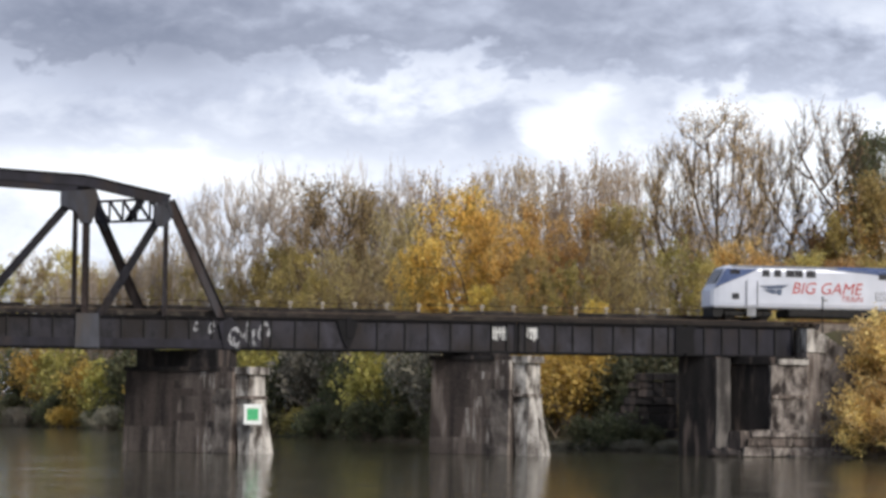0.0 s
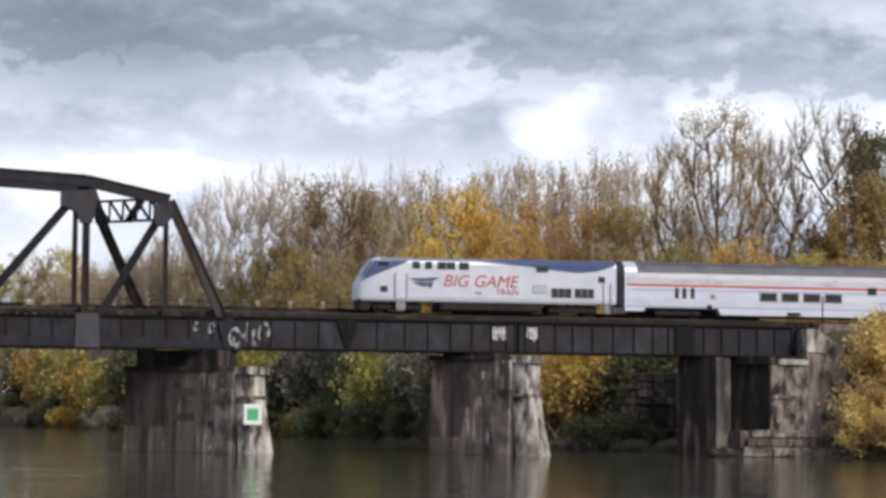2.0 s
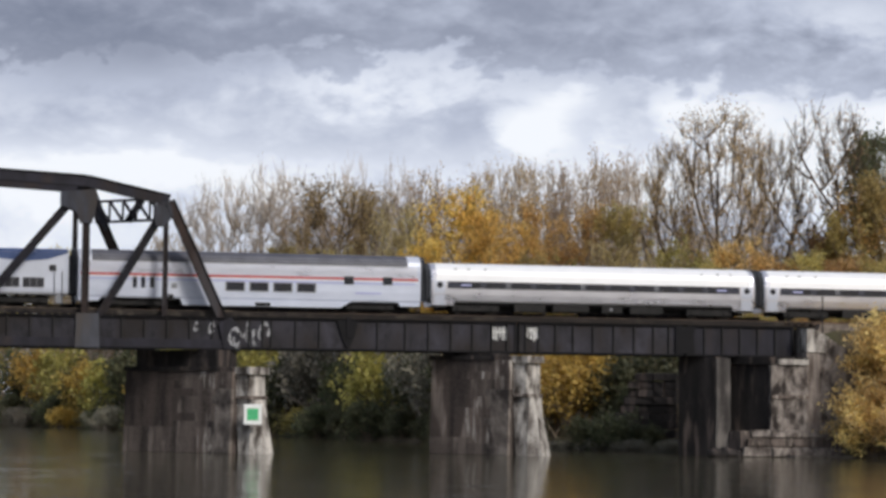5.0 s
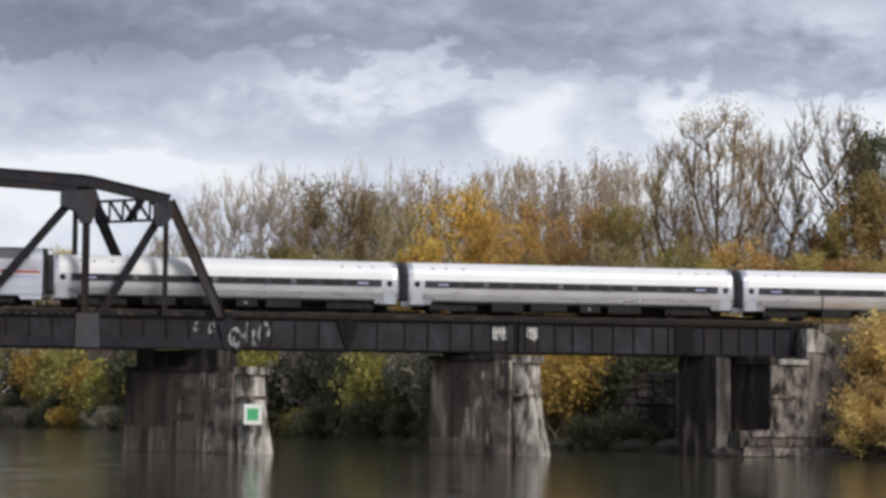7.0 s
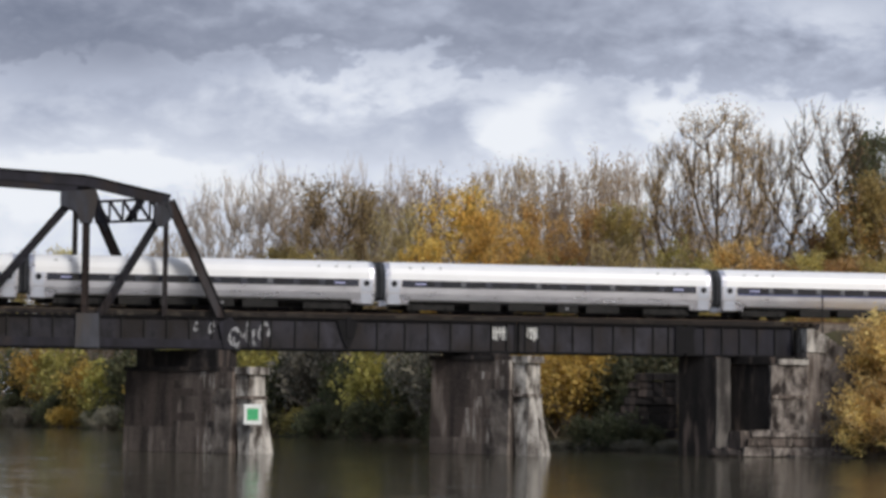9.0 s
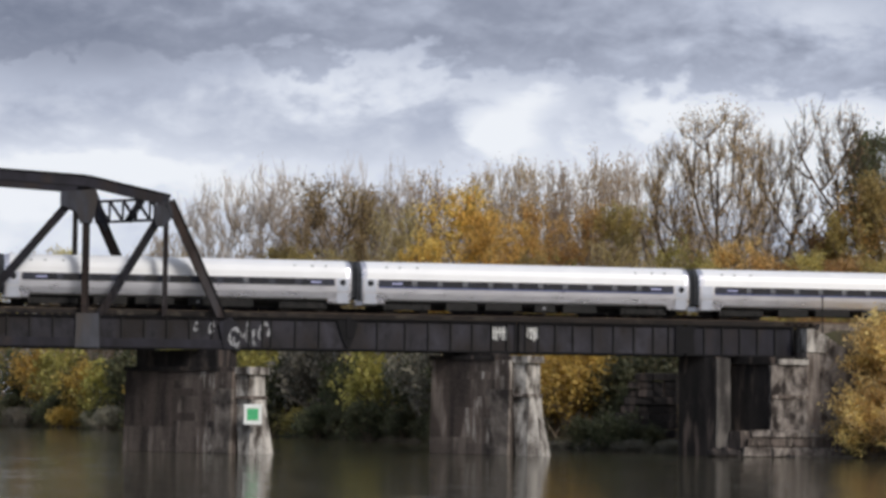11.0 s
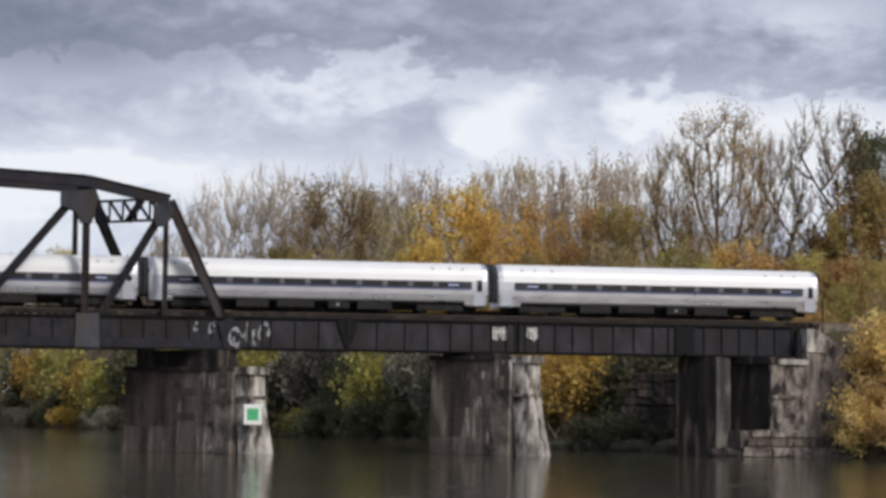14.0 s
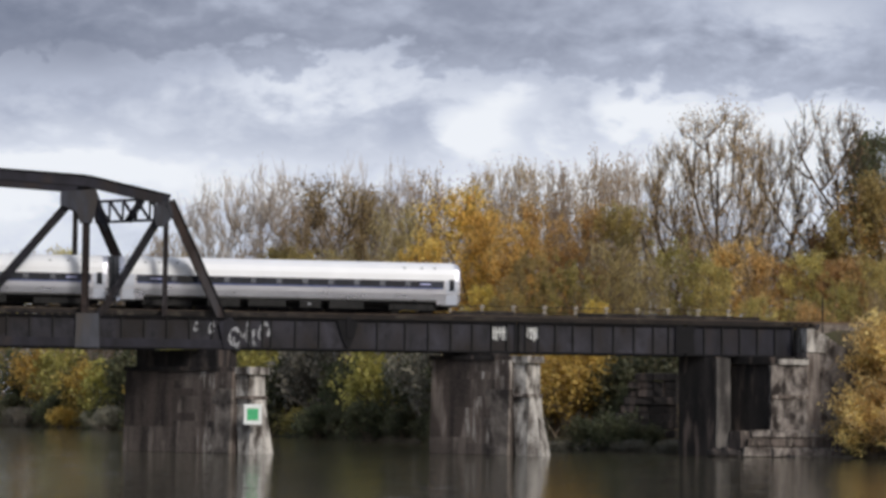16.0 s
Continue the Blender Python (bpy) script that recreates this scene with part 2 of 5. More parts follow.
BALLAST = material("grey_ballast", (0.25, 0.21, 0.18), (0.11, 0.09, 0.08), 2.5, 0.95, 0.0, 1.0, 14, bump_dist=0.06)
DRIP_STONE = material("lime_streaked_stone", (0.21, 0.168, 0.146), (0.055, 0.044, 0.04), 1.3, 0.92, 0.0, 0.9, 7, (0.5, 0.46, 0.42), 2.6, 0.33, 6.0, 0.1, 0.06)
BROWN_STONE = material("brown_stained_concrete", (0.21, 0.17, 0.15), (0.055, 0.044, 0.039), 1.1, 0.92, 0.0, 0.9, 7, (0.34, 0.29, 0.25), 2.4, 0.3, 6.0, 0.15, 0.06)
STREAKED = material("rain_streaked_stone", (0.37, 0.325, 0.295), (0.075, 0.06, 0.054), 2.2, 0.92, 0.0, 0.9, 5, (0.035, 0.028, 0.026), 1.5, 0.45, 2.2, 0.2, 0.06)
PALE_STREAKED = material("pale_streaked_concrete", (0.4, 0.345, 0.31), (0.17, 0.14, 0.125), 1.2, 0.92, 0.0, 0.8, 6, (0.1, 0.08, 0.07), 1.6, 0.4, 8.0, 0.1, 0.05)
# In-between tone that eases the step into the shaded stones.
LOW_STONE = material("mid_brown_stone", (0.18, 0.146, 0.128), (0.05, 0.041, 0.037), 1.0, 0.92, 0.0, 0.8, 6, (0.24, 0.2, 0.175), 1.6, 0.25, 5.0, 0.06, 0.06)
# Near-black stone; on the bent and abutment it holds shade under the deck.
BLACK_STONE = material("dark_and_shaded_stone", (0.042, 0.036, 0.035), (0.013, 0.012, 0.012), 1.0, 0.92, 0.0, 0.9, 6, (0.11, 0.085, 0.075), 1.6, 0.3, 6.0, 0.25, 0.05)
HANDRAIL = material("tan_weathered_rail", (0.48, 0.43, 0.37), (0.26, 0.23, 0.2), 2.0, 0.7)
GROUND = material("leaf_strewn_soil", (0.16, 0.12, 0.075), (0.06, 0.05, 0.035), 0.35, 0.95, 0.0, 1.0, 5, (0.07, 0.075, 0.035), 0.12, 0.5, 1.0, 0.0, 0.1)


# ---- sky, water, ground ----
def cloud_material():
    """Drifting grey clouds; u runs along the horizon to the right, v upwards, both in hundredths of a radian."""
    m = bpy.data.materials.new("cloudy_sky")
    m.use_nodes = True
    n, l = m.node_tree.nodes, m.node_tree.links
    n.remove(n["Principled BSDF"])

    def op(kind, a, b=None, c=None):
        k = n.new("ShaderNodeMath")
        k.operation = kind
        for i, s in enumerate((a, b, c)):
            if s is None:
                continue
            if isinstance(s, (int, float)):
                k.inputs[i].default_value = s
            else:
                l.new(s, k.inputs[i])
        return k.outputs[0]

    co, sep = n.new("ShaderNodeTexCoord"), n.new("ShaderNodeSeparateXYZ")
    l.new(co.outputs["Object"], sep.inputs[0])
    u = op("MULTIPLY", op("ARCTAN2", sep.outputs[0], sep.outputs[1]), 100.0)
    v = op("MULTIPLY", op("ARCTAN2", sep.outputs[2], op("SQRT", op("ADD", op("POWER", sep.outputs[0], 2), op("POWER", sep.outputs[1], 2)))), 100.0)
    vec = n.new("ShaderNodeCombineXYZ")
    l.new(op("MULTIPLY", u, 0.55), vec.inputs[0])
    l.new(v, vec.inputs[1])

    def cloud(scale, detail, rough, dist, off):
        k, mp = n.new("ShaderNodeTexNoise"), n.new("ShaderNodeMapping")
        mp.inputs["Location"].default_value = (off, off * 0.7, 0)
        l.new(vec.outputs[0], mp.inputs["Vector"])
        l.new(mp.outputs[0], k.inputs["Vector"])
        k.inputs["Scale"].default_value, k.inputs["Detail"].default_value = scale, detail
        k.inputs["Roughness"].default_value, k.inputs["Distortion"].default_value = rough, dist
        return op("SUBTRACT", k.outputs["Fac"], 0.5)

    broad, middle, fine = cloud(0.16, 4, 0.5, 0.5, 3.1), cloud(0.42, 5, 0.55, 0.5, 9.4), cloud(1.3, 5, 0.6, 0.3, 1.7)
    wu = op("ADD", u, op("ADD", op("MULTIPLY", middle, 7.0), op("MULTIPLY", fine, 2.0)))
    wv = op("ADD", v, op("ADD", op("MULTIPLY", middle, 4.0), op("MULTIPLY", fine, 1.8)))
    val = op("ADD", 0.64, op("ADD", op("MULTIPLY", broad, 0.3), op("ADD", op("MULTIPLY", middle, 0.5), op("MULTIPLY", fine, 0.25))))
    # bright rifts and grey banks: centre, half widths, strength
    for cu, cv, su, sv, k in ((-12.7, 8.4, 6.5, 1.0, 0.42), (-17.0, 5.8, 9.0, 2.3, 0.26), (4.5, 10.4, 1.6, 1.0, 0.36), (5.6, 11.5, 1.2, 0.5, 0.2), (11.0, 11.0, 2.0, 0.9, 0.42), (16.5, 10.2, 4.0, 1.5, 0.38),
                              (9.0, 8.2, 9.0, 1.6, 0.32), (-0.8, 12.3, 4.6, 0.8, 0.17), (-5.0, 10.2, 6.0, 0.9, 0.02), (-5.5, 8.6, 6.0, 0.6, 0.1), (-12.0, 11.2, 5.0, 1.0, 0.05), (17.0, 14.6, 4.5, 1.6, 0.2), (-13.0, 14.0, 7.0, 1.8, -0.24)):
        a = op("DIVIDE", op("SUBTRACT", wu, cu), su)
        b = op("DIVIDE", op("SUBTRACT", wv, cv), sv)
        g = op("EXPONENT", op("MULTIPLY", op("ADD", op("MULTIPLY", a, a), op("MULTIPLY", b, b)), -1.0))
        val = op("MULTIPLY_ADD", g, k, val)

    # the dark bank overhead, lower towards the right, with a billowing edge
    def step(value, lo, width):
        k = op("DIVIDE", op("SUBTRACT", value, lo), width)
        k.node.use_clamp = True
        return k

    ev = op("ADD", op("MULTIPLY_ADD", u, 0.045, v), op("ADD", op("MULTIPLY", middle, 5.5), op("MULTIPLY", fine, 3.0)))
    val = op("MULTIPLY_ADD", step(ev, 12.6, 0.6), -0.16, val)
    val = op("MULTIPLY_ADD", val, 1.2, -0.13)
    ramp = n.new("ShaderNodeValToRGB")
    e = ramp.color_ramp.elements
    e[0].position, e[0].color = 0.1, (0.24, 0.275, 0.375, 1)
    e[1].position, e[1].color = 1.0, (1.06, 1.1, 1.17, 1)
    for pos, c in ((0.38, (0.36, 0.4, 0.515, 1)), (0.6, (0.575, 0.63, 0.775, 1)), (0.8, (0.85, 0.905, 1.03, 1))):
        e.new(pos).color = c
    l.new(val, ramp.inputs[0])
    em = n.new("ShaderNodeEmission")
    l.new(ramp.outputs[0], em.inputs[0])
    em.inputs[1].default_value = 1.0
    l.new(em.outputs[0], n["Material Output"].inputs["Surface"])
    m.cycles.emission_sampling = "NONE"
    return m


def sky_backdrop():
    """A bowl of cloud far behind everything; it drifts round the upright axis."""
    R, verts, faces = 3500.0, [], []
    nu, nv = 48, 14
    for j in range(nv + 1):
        el = radians(-3 + 43 * j / nv)
        for i in range(nu + 1):
            az = radians(-75 + 150 * i / nu)
            verts.append((R * math.cos(el) * math.sin(az), R * math.cos(el) * math.cos(az), R * math.sin(el)))
    w = nu + 1
    faces = [(j * w + i, j * w + i + 1, (j + 1) * w + i + 1, (j + 1) * w + i) for j in range(nv) for i in range(nu)]
    ob = link_mesh("backdrop", mesh_of("backdrop", verts, faces, True), cloud_material())
    return tagged(ob, "overcast sky with drifting grey and white clouds", "sky", kind="structure")


BACKDROP = sky_backdrop()


def bank_distance(x, y):
    """Metres landwards (positive) from the far bank's line."""
    line = ((75, -400), (60, -150), (36, -30), (31, -3), (24, 12), (15, 24), (5, 67), (-18, 138), (-62, 240), (-190, 420), (-700, 900), (-3000, 2600))
    best, sign = 1e9, 1
    for (ax, ay), (bx, by) in zip(line, line[1:]):
        dx, dy = bx - ax, by - ay
        t = min(1, max(0, ((x - ax) * dx + (y - ay) * dy) / (dx * dx + dy * dy)))
        d = math.hypot(x - ax - t * dx, y - ay - t * dy)
        if d < best:
            best, sign = d, 1 if (x - ax) * dy - (y - ay) * dx > 0 else -1
    return best * sign


def ground_height(x, y):
    d = bank_distance(x, y)
    near = -168 - y + 6 * noise.noise((x * 0.03, 5, 0))
    d = max(d, near)
    rough = 0.35 * noise.noise((x * 0.12, y * 0.12, 0)) + 0.12 * noise.noise((x * 0.5, y * 0.5, 3))
    if d < 0:
        z = max(-2.0, d * 0.4)
    else:
        z = 1.9 * (1 - math.exp(-d / 3.5)) + 1.6 * (1 - math.exp(-d / 25)) + rough * min(1, d / 3)
    if near > 0:
        z = min(z, 2.2 + rough * 0.3)
    if x > 27.5:
        bankz = 9.55 - max(0.0, abs(y - 2.8) - 3.9) / (0.75 + 0.02 * max(0.0, x - 40)) - max(0.0, (33.4 if y < -1.0 else 29.4) - x) * 2.5 + rough * 0.5
        z = max(z, bankz)
    return z


def graded(lo, hi, core_lo, core_hi, step):
    out = list(np.arange(core_lo, core_hi + 0.01, step))
    s, a = step, core_lo
    while a > lo:
        s *= 1.35
        a -= s
        out.insert(0, a)
    s, b = step, core_hi
    while b < hi:
        s *= 1.35
        b += s
        out.append(b)
    return out


def build_ground():
    xs, ys = graded(-4000, 4000, -70, 80, 1.6), graded(-2500, 5000, -24, 150, 1.6)
    verts = [(x, y, ground_height(x, y)) for y in ys for x in xs]
    w = len(xs)
    faces = [(j * w + i, j * w + i + 1, (j + 1) * w + i + 1, (j + 1) * w + i) for j in range(len(ys) - 1) for i in range(w - 1)]
    ob = link_mesh("ground", mesh_of("ground", verts, faces, True), GROUND)
    tagged(ob, "river bank of brown soil with fallen leaves", "ground", kind="structure")


build_ground()


def water_material():
    m = bpy.data.materials.new("muddy_river_water")
    m.use_nodes = True
    n, l = m.node_tree.nodes, m.node_tree.links
    p = n["Principled BSDF"]
    co = n.new("ShaderNodeTexCoord")

    def waves(sx, sy, scale, detail):
        mp, k = n.new("ShaderNodeMapping"), n.new("ShaderNodeTexNoise")
        mp.inputs["Scale"].default_value = (sx, sy, 1)
        k.inputs["Scale"].default_value, k.inputs["Detail"].default_value = scale, detail
        l.new(co.outputs["Object"], mp.inputs["Vector"])
        l.new(mp.outputs[0], k.inputs["Vector"])
        return k.outputs["Fac"]

    small, large, patch = waves(1.0, 0.6, 1.4, 3), waves(1.0, 0.5, 0.28, 2), waves(0.11, 0.3, 1.0, 3)
    mad = n.new("ShaderNodeMath")
    mad.operation = "MULTIPLY_ADD"
    l.new(large, mad.inputs[0])
    mad.inputs[1].default_value = 3.0
    l.new(small, mad.inputs[2])
    pr = n.new("ShaderNodeMapRange")
    pr.inputs["From Min"].default_value, pr.inputs["From Max"].default_value = 0.54, 0.68
    pr.inputs["To Min"].default_value, pr.inputs["To Max"].default_value = 0.22, 1.4
    l.new(patch, pr.inputs["Value"])
    bp = n.new("ShaderNodeBump")
    l.new(pr.outputs[0], bp.inputs["Strength"])
    bp.inputs["Distance"].default_value = 0.08
    l.new(mad.outputs[0], bp.inputs["Height"])
    l.new(bp.outputs[0], p.inputs["Normal"])
    mix = n.new("ShaderNodeMix")
    mix.data_type = "RGBA"
    l.new(patch, mix.inputs["Factor"])
    mix.inputs["A"].default_value, mix.inputs["B"].default_value = (0.046, 0.044, 0.029, 1), (0.07, 0.063, 0.042, 1)
    l.new(mix.outputs["Result"], p.inputs["Base Color"])
    p.inputs["Roughness"].default_value = 0.09
    p.inputs["IOR"].default_value = 1.33
    return m


water_ob = link_mesh("water", mesh_of("water", [(-4000, -180, 0), (900, -180, 0), (900, 3500, 0), (-4000, 3500, 0)], [(0, 1, 2, 3)]), water_material())
WATER = tagged(water_ob, "slow muddy river with a rippled dark surface", "river", kind="structure")

# ---- the bridge ----
TRACK_Y, NEAR_Y, FAR_Y = 2.8, 0.0, 5.6
RAIL_Z = 10.28


def bolted_plate(outline, y, thick=0.04):
    return prism(outline, y - thick / 2, y + thick / 2)


def truss(name, y, chords, posts, diagonals, gussets, label):
    """chords: rows of x, z of the upper chord's axis with both end posts' feet as first and last."""
    root = thing(name, label, "bridge truss")
    rng = list(zip(chords, chords[1:]))
    for k, ((ax, az), (bx, bz)) in enumerate(rng):
        ends = k in (0, len(rng) - 1)
        bm = channel_beam((ax, y, az), (bx, y, bz), 0.62, 0.6 if ends else 0.74, lace=False)
        d = (Vector((bx, y, bz)) - Vector((ax, y, az))).normalized()
        up = d.cross(Vector((0, 1, 0))).normalized()
        if up.z < 0:
            up = -up
        h = 0.3 if ends else 0.37
        chord = part("end_post" if ends else "upper_chord", bm, RUST if ends else STEEL, root)
        part("cover_plate", beam(Vector((ax, y, az)) + up * (h + 0.045), Vector((bx, y, bz)) + up * (h + 0.045), 0.84, 0.09), FLAT_BLACK, chord)
        part("lower_angle", beam(Vector((ax, y - 0.3, az)) - up * (h + 0.03), Vector((bx, y - 0.3, bz)) - up * (h + 0.03), 0.16, 0.06), FLAT_BLACK, chord)
    for x, z0, z1, w in posts:
        part("post", channel_beam((x, y, z0), (x, y, z1), 0.4, w), RUST, root)
    for ax, az, bx, bz, w in diagonals:
        part("diagonal", channel_beam((ax, y, az), (bx, y, bz), 0.42, w), STEEL, root)
    for outline in gussets:
        for s in (-1, 1):
            part("gusset_plate", bolted_plate(outline, y + s * 0.34), DARK_GUSSET if s < 0 else STEEL, root)
    x0, x1 = chords[-1][0], chords[0][0]
    part("bottom_chord", channel_beam((x0, y, 7.72), (x1, y, 7.72), 0.5, 0.66, lace=False), STEEL, root)
    return root


NEAR_CHORD = [(-15.5, 7.9), (-20.25, 18.05), (-26.2, 19.3), (-35.4, 19.75), (-44.6, 19.3), (-50.5, 18.05), (-55.3, 7.9)]
FAR_CHORD = [(-20.55, 7.9), (-25.75, 19.25), (-35.4, 19.75), (-44.6, 19.3), (-50.5, 18.05), (-55.3, 17.0), (-60.6, 7.9)]
TOP_GUSSET = [(-28.0, 18.5), (-25.5, 18.75), (-25.4, 17.9), (-25.75, 16.3), (-26.55, 16.3), (-26.9, 17.05), (-28.0, 17.55)]
HIP_GUSSET = [(-21.3, 17.75), (-20.3, 18.0), (-19.95, 16.9), (-20.6, 16.2), (-21.2, 16.2), (-21.35, 16.8)]
FOOT_GUSSET = [(-26.8, 9.85), (-25.2, 9.85), (-25.1, 7.42), (-26.85, 7.42)]
truss("near_truss", NEAR_Y, NEAR_CHORD, [(-26.15, 8.0, 19.0, 0.52), (-20.45, 8.0, 17.7, 0.34), (-35.4, 8.0, 19.4, 0.6), (-44.6, 8.0, 19.0, 0.6), (-50.3, 8, 17.7, 0.36)],
      [(-20.5, 17.6, -25.9, 8.3, 0.58), (-26.4, 18.9, -35.2, 8.3, 0.62), (-44.4, 18.9, -35.6, 8.3, 0.62), (-50.1, 17.6, -44.9, 8.3, 0.58)],
      [TOP_GUSSET, HIP_GUSSET], "dark steel bridge truss with rusty posts and grey gusset plates")
truss("far_truss", FAR_Y, FAR_CHORD, [(-26.5, 8.0, 18.9, 0.36), (-35.4, 8.0, 19.4, 0.6), (-44.6, 8.0, 19.0, 0.6), (-50.3, 8, 17.7, 0.36)],
      [(-26.4, 18.9, -35.2, 8.3, 0.5), (-44.4, 18.9, -35.6, 8.3, 0.62), (-50.1, 17.6, -44.9, 8.3, 0.58)],
      [[(-26.35, 19.2), (-25.1, 19.3), (-23.95, 16.3), (-24.35, 16.1)]], "dark steel bridge truss behind the railway track")


def portal():
    root = thing("portal_bracing", "dark lattice portal strut between the truss end posts", "bridge bracing")
    a, b = Vector((-20.6, 0.35, 0)), Vector((-25.0, 5.3, 0))
    for z in (16.72, 18.25):
        part("strut", beam((a.x, a.y, z), (b.x, b.y, z), 0.18, 0.18), STEEL, root)
    n = 5
    for i in range(n):
        p, q = a.lerp(b, i / n), a.lerp(b, (i + 1) / n)
        part("lattice_bar", beam((p.x, p.y, 16.72), (q.x, q.y, 18.25), 0.2, 0.2), STEEL, root)
        part("lattice_bar", beam((q.x, q.y, 16.78), (q.x, q.y, 18.2), 0.16, 0.16), STEEL, root)
    part("knee_brace", beam((-22.9, 3.0, 16.75), (-22.0, 2.0, 18.2), 0.25, 0.5), STEEL, root)
    for x in (-26.2, -35.4, -44.6):
        part("top_strut", beam((x, 0.3, 18.9), (x, 5.3, 18.9), 0.3, 0.3), STEEL, root)


portal()


def plate_girder(name, x0, x1, y, z0, z1, stiffeners, label, mat=None, group=""):
    mat = mat or WEB
    root = thing(name, label, "girder", group=group)
    part("web", box(x0, x1, y - 0.02, y + 0.02, z0 + 0.08, z1 - 0.08), mat, root)
    part("top_flange", box(x0, x1, y - 0.24, y + 0.24, z1 - 0.1, z1, 0.01), FLAT_BLACK, root)
    part("bottom_flange", box(x0, x1, y - 0.24, y + 0.24, z0, z0 + 0.12, 0.01), FLAT_BLACK, root)
    for z in (z0 + 0.17, z1 - 0.17):
        part("flange_angle", box(x0, x1, y - 0.05, y - 0.02, z - 0.07, z + 0.07, 0.008), mat, root)
    ref = None
    for x in stiffeners:
        if ref is None:
            bm = box(-0.045, 0.045, y - 0.17, y - 0.022, z0 + 0.1, z1 - 0.1, 0.006)
            ref = part("stiffener", bm, BLACK, root)
            ref.location.x = x
        else:
            o = link_mesh("stiffener", ref.data, None, root)
            o.location.x = x
    return root


G_LABEL = "grimy dark steel plate girder with upright stiffeners"
plate_girder("deck_girder", -15.0, 5.65, 0, 7.48, 9.8, [-14.3, -13.3, -12.68, -10.9, -9.15, -7.0, -4.84, -2.77, -1.03, 0.67, 2.29, 3.75, 4.91, 5.55], G_LABEL, group="deck girders")
plate_girder("deck_girder", 5.75, 18.5, 0, 7.48, 9.8, [5.85, 6.33, 7.32, 8.62, 9.97, 11.5, 13.1, 14.7, 16.2, 17.4, 18.3], G_LABEL, group="deck girders")
plate_girder("deck_girder", 18.75, 27.3, 0, 7.48, 9.8, [18.9, 20.2, 21.6, 23.0, 24.4, 25.8, 27.15], "soot-blackened steel plate girder on the abutment", STEEL, group="deck girders")
plate_girder("deck_girder", -20.0, 5.65, 5.6, 7.48, 9.8, [-18 + 2 * k for k in range(12)], G_LABEL, group="deck girders")
plate_girder("deck_girder", 5.75, 29.0, 5.6, 7.48, 9.8, [7 + 2 * k for k in range(11)], G_LABEL, group="deck girders")
fascia = plate_girder("floor_girder", -55.2, -15.1, -0.5, 7.38, 9.74, [-54.3 + 1.62 * k for k in range(25)], "dark steel floor girder along the truss", group="floor girders")
part("chord_plate", box(-55.2, -15.3, -0.68, -0.56, 7.5, 8.12, 0.01), STEEL, fascia)
part("gusset_plate", bolted_plate(FOOT_GUSSET, -0.73), GUSSET, fascia, "pale grey gusset plate")
part("end_shoe", prism([(-16.6, 9.3), (-15.75, 9.75), (-15.1, 9.1), (-14.95, 7.45), (-16.2, 7.45)], -0.78, -0.7), STEEL, fascia)
plate_girder("floor_girder", -60.0, -20.6, 5.18, 7.4, 9.74, [-58 + 1.52 * k for k in range(24)], "dark steel floor girder inside the truss", group="floor girders")


# An added plate gives the soot-dark band at the girder joint.
splice = thing("splice_plate", "soot-black plate over the joint of two girders", "bridge plate")
part("plate", prism([(17.9, 7.62), (17.9, 9.68), (19.45, 9.68), (19.3, 8.9), (19.4, 7.62)], -0.215, -0.185), FLAT_BLACK, splice)


def deck():
    """Ties, rails and guard timbers of the track."""
    root = thing("railway_track", "railway track with rusty rails on dark timber ties", "railway track")
    ties = None
    for k in range(150):
        x = -62 + 0.62 * k
        if ties is None:
            ties = part("tie", box(-0.12, 0.12, TRACK_Y - 2.3, TRACK_Y + 2.3, 9.83, 10.08, 0.01), WOOD, root)
            ties.location.x = x
        else:
            o = link_mesh("tie", ties.data, None, root)
            o.location.x = x
    for s in (-1, 1):
        y = TRACK_Y + s * 0.755
        bm = box(-62, 130, y - 0.07, y + 0.07, 10.085, 10.11)
        add_box(bm, -62, 130, y - 0.012, y + 0.012, 10.1, 10.25)
        add_box(bm, -62, 130, y - 0.036, y + 0.036, 10.235, RAIL_Z, 0.008)
        part("rail", bm, RAIL, root)
        y = TRACK_Y + s * 2.2
        part("guard_timber", box(-62, 29, y - 0.1, y + 0.1, 10.085, 10.2, 0.01), WOOD, root)
    part("ballast_bed", prism([(29.2, 9.3), (29.6, 10.06), (130, 10.06), (130, 9.3)], TRACK_Y - 2.5, TRACK_Y + 2.5), BALLAST, root)
    part("far_curb", box(-62, 27, 4.95, 5.5, 10.09, 10.42, 0.02), TAR, root)
    rng = random.Random(3)
    for k in range(36):
        x = -62 + 2.46 * k
        part("edge_board", box(x, x + 2.44, 5.51, 5.56, 10.0, 10.7 + rng.uniform(-0.16, 0.08), 0.01), TAR, root)
        part("edge_timber", box(x, x + 2.44, 0.46 + rng.uniform(-0.02, 0.02), 0.49, 9.82, 10.1 + rng.uniform(-0.03, 0.06), 0.008), TAR, root)
    rng = random.Random(6)
    for k in range(17):
        x = -56.2 + 2.44 * k
        part("walkway_plank", box(x, x + 2.1 + rng.uniform(-0.5, 0.3), 0.52, 0.82, 10.1 + rng.uniform(-0.02, 0.02), 10.22 + rng.uniform(-0.03, 0.05), 0.01), PLANK, root)
    # walkway boards beside the near girder
    part("walkway", box(-15, 28.5, -0.2, 0.45, 9.83, 9.9), WOOD, root)
    return root


deck()


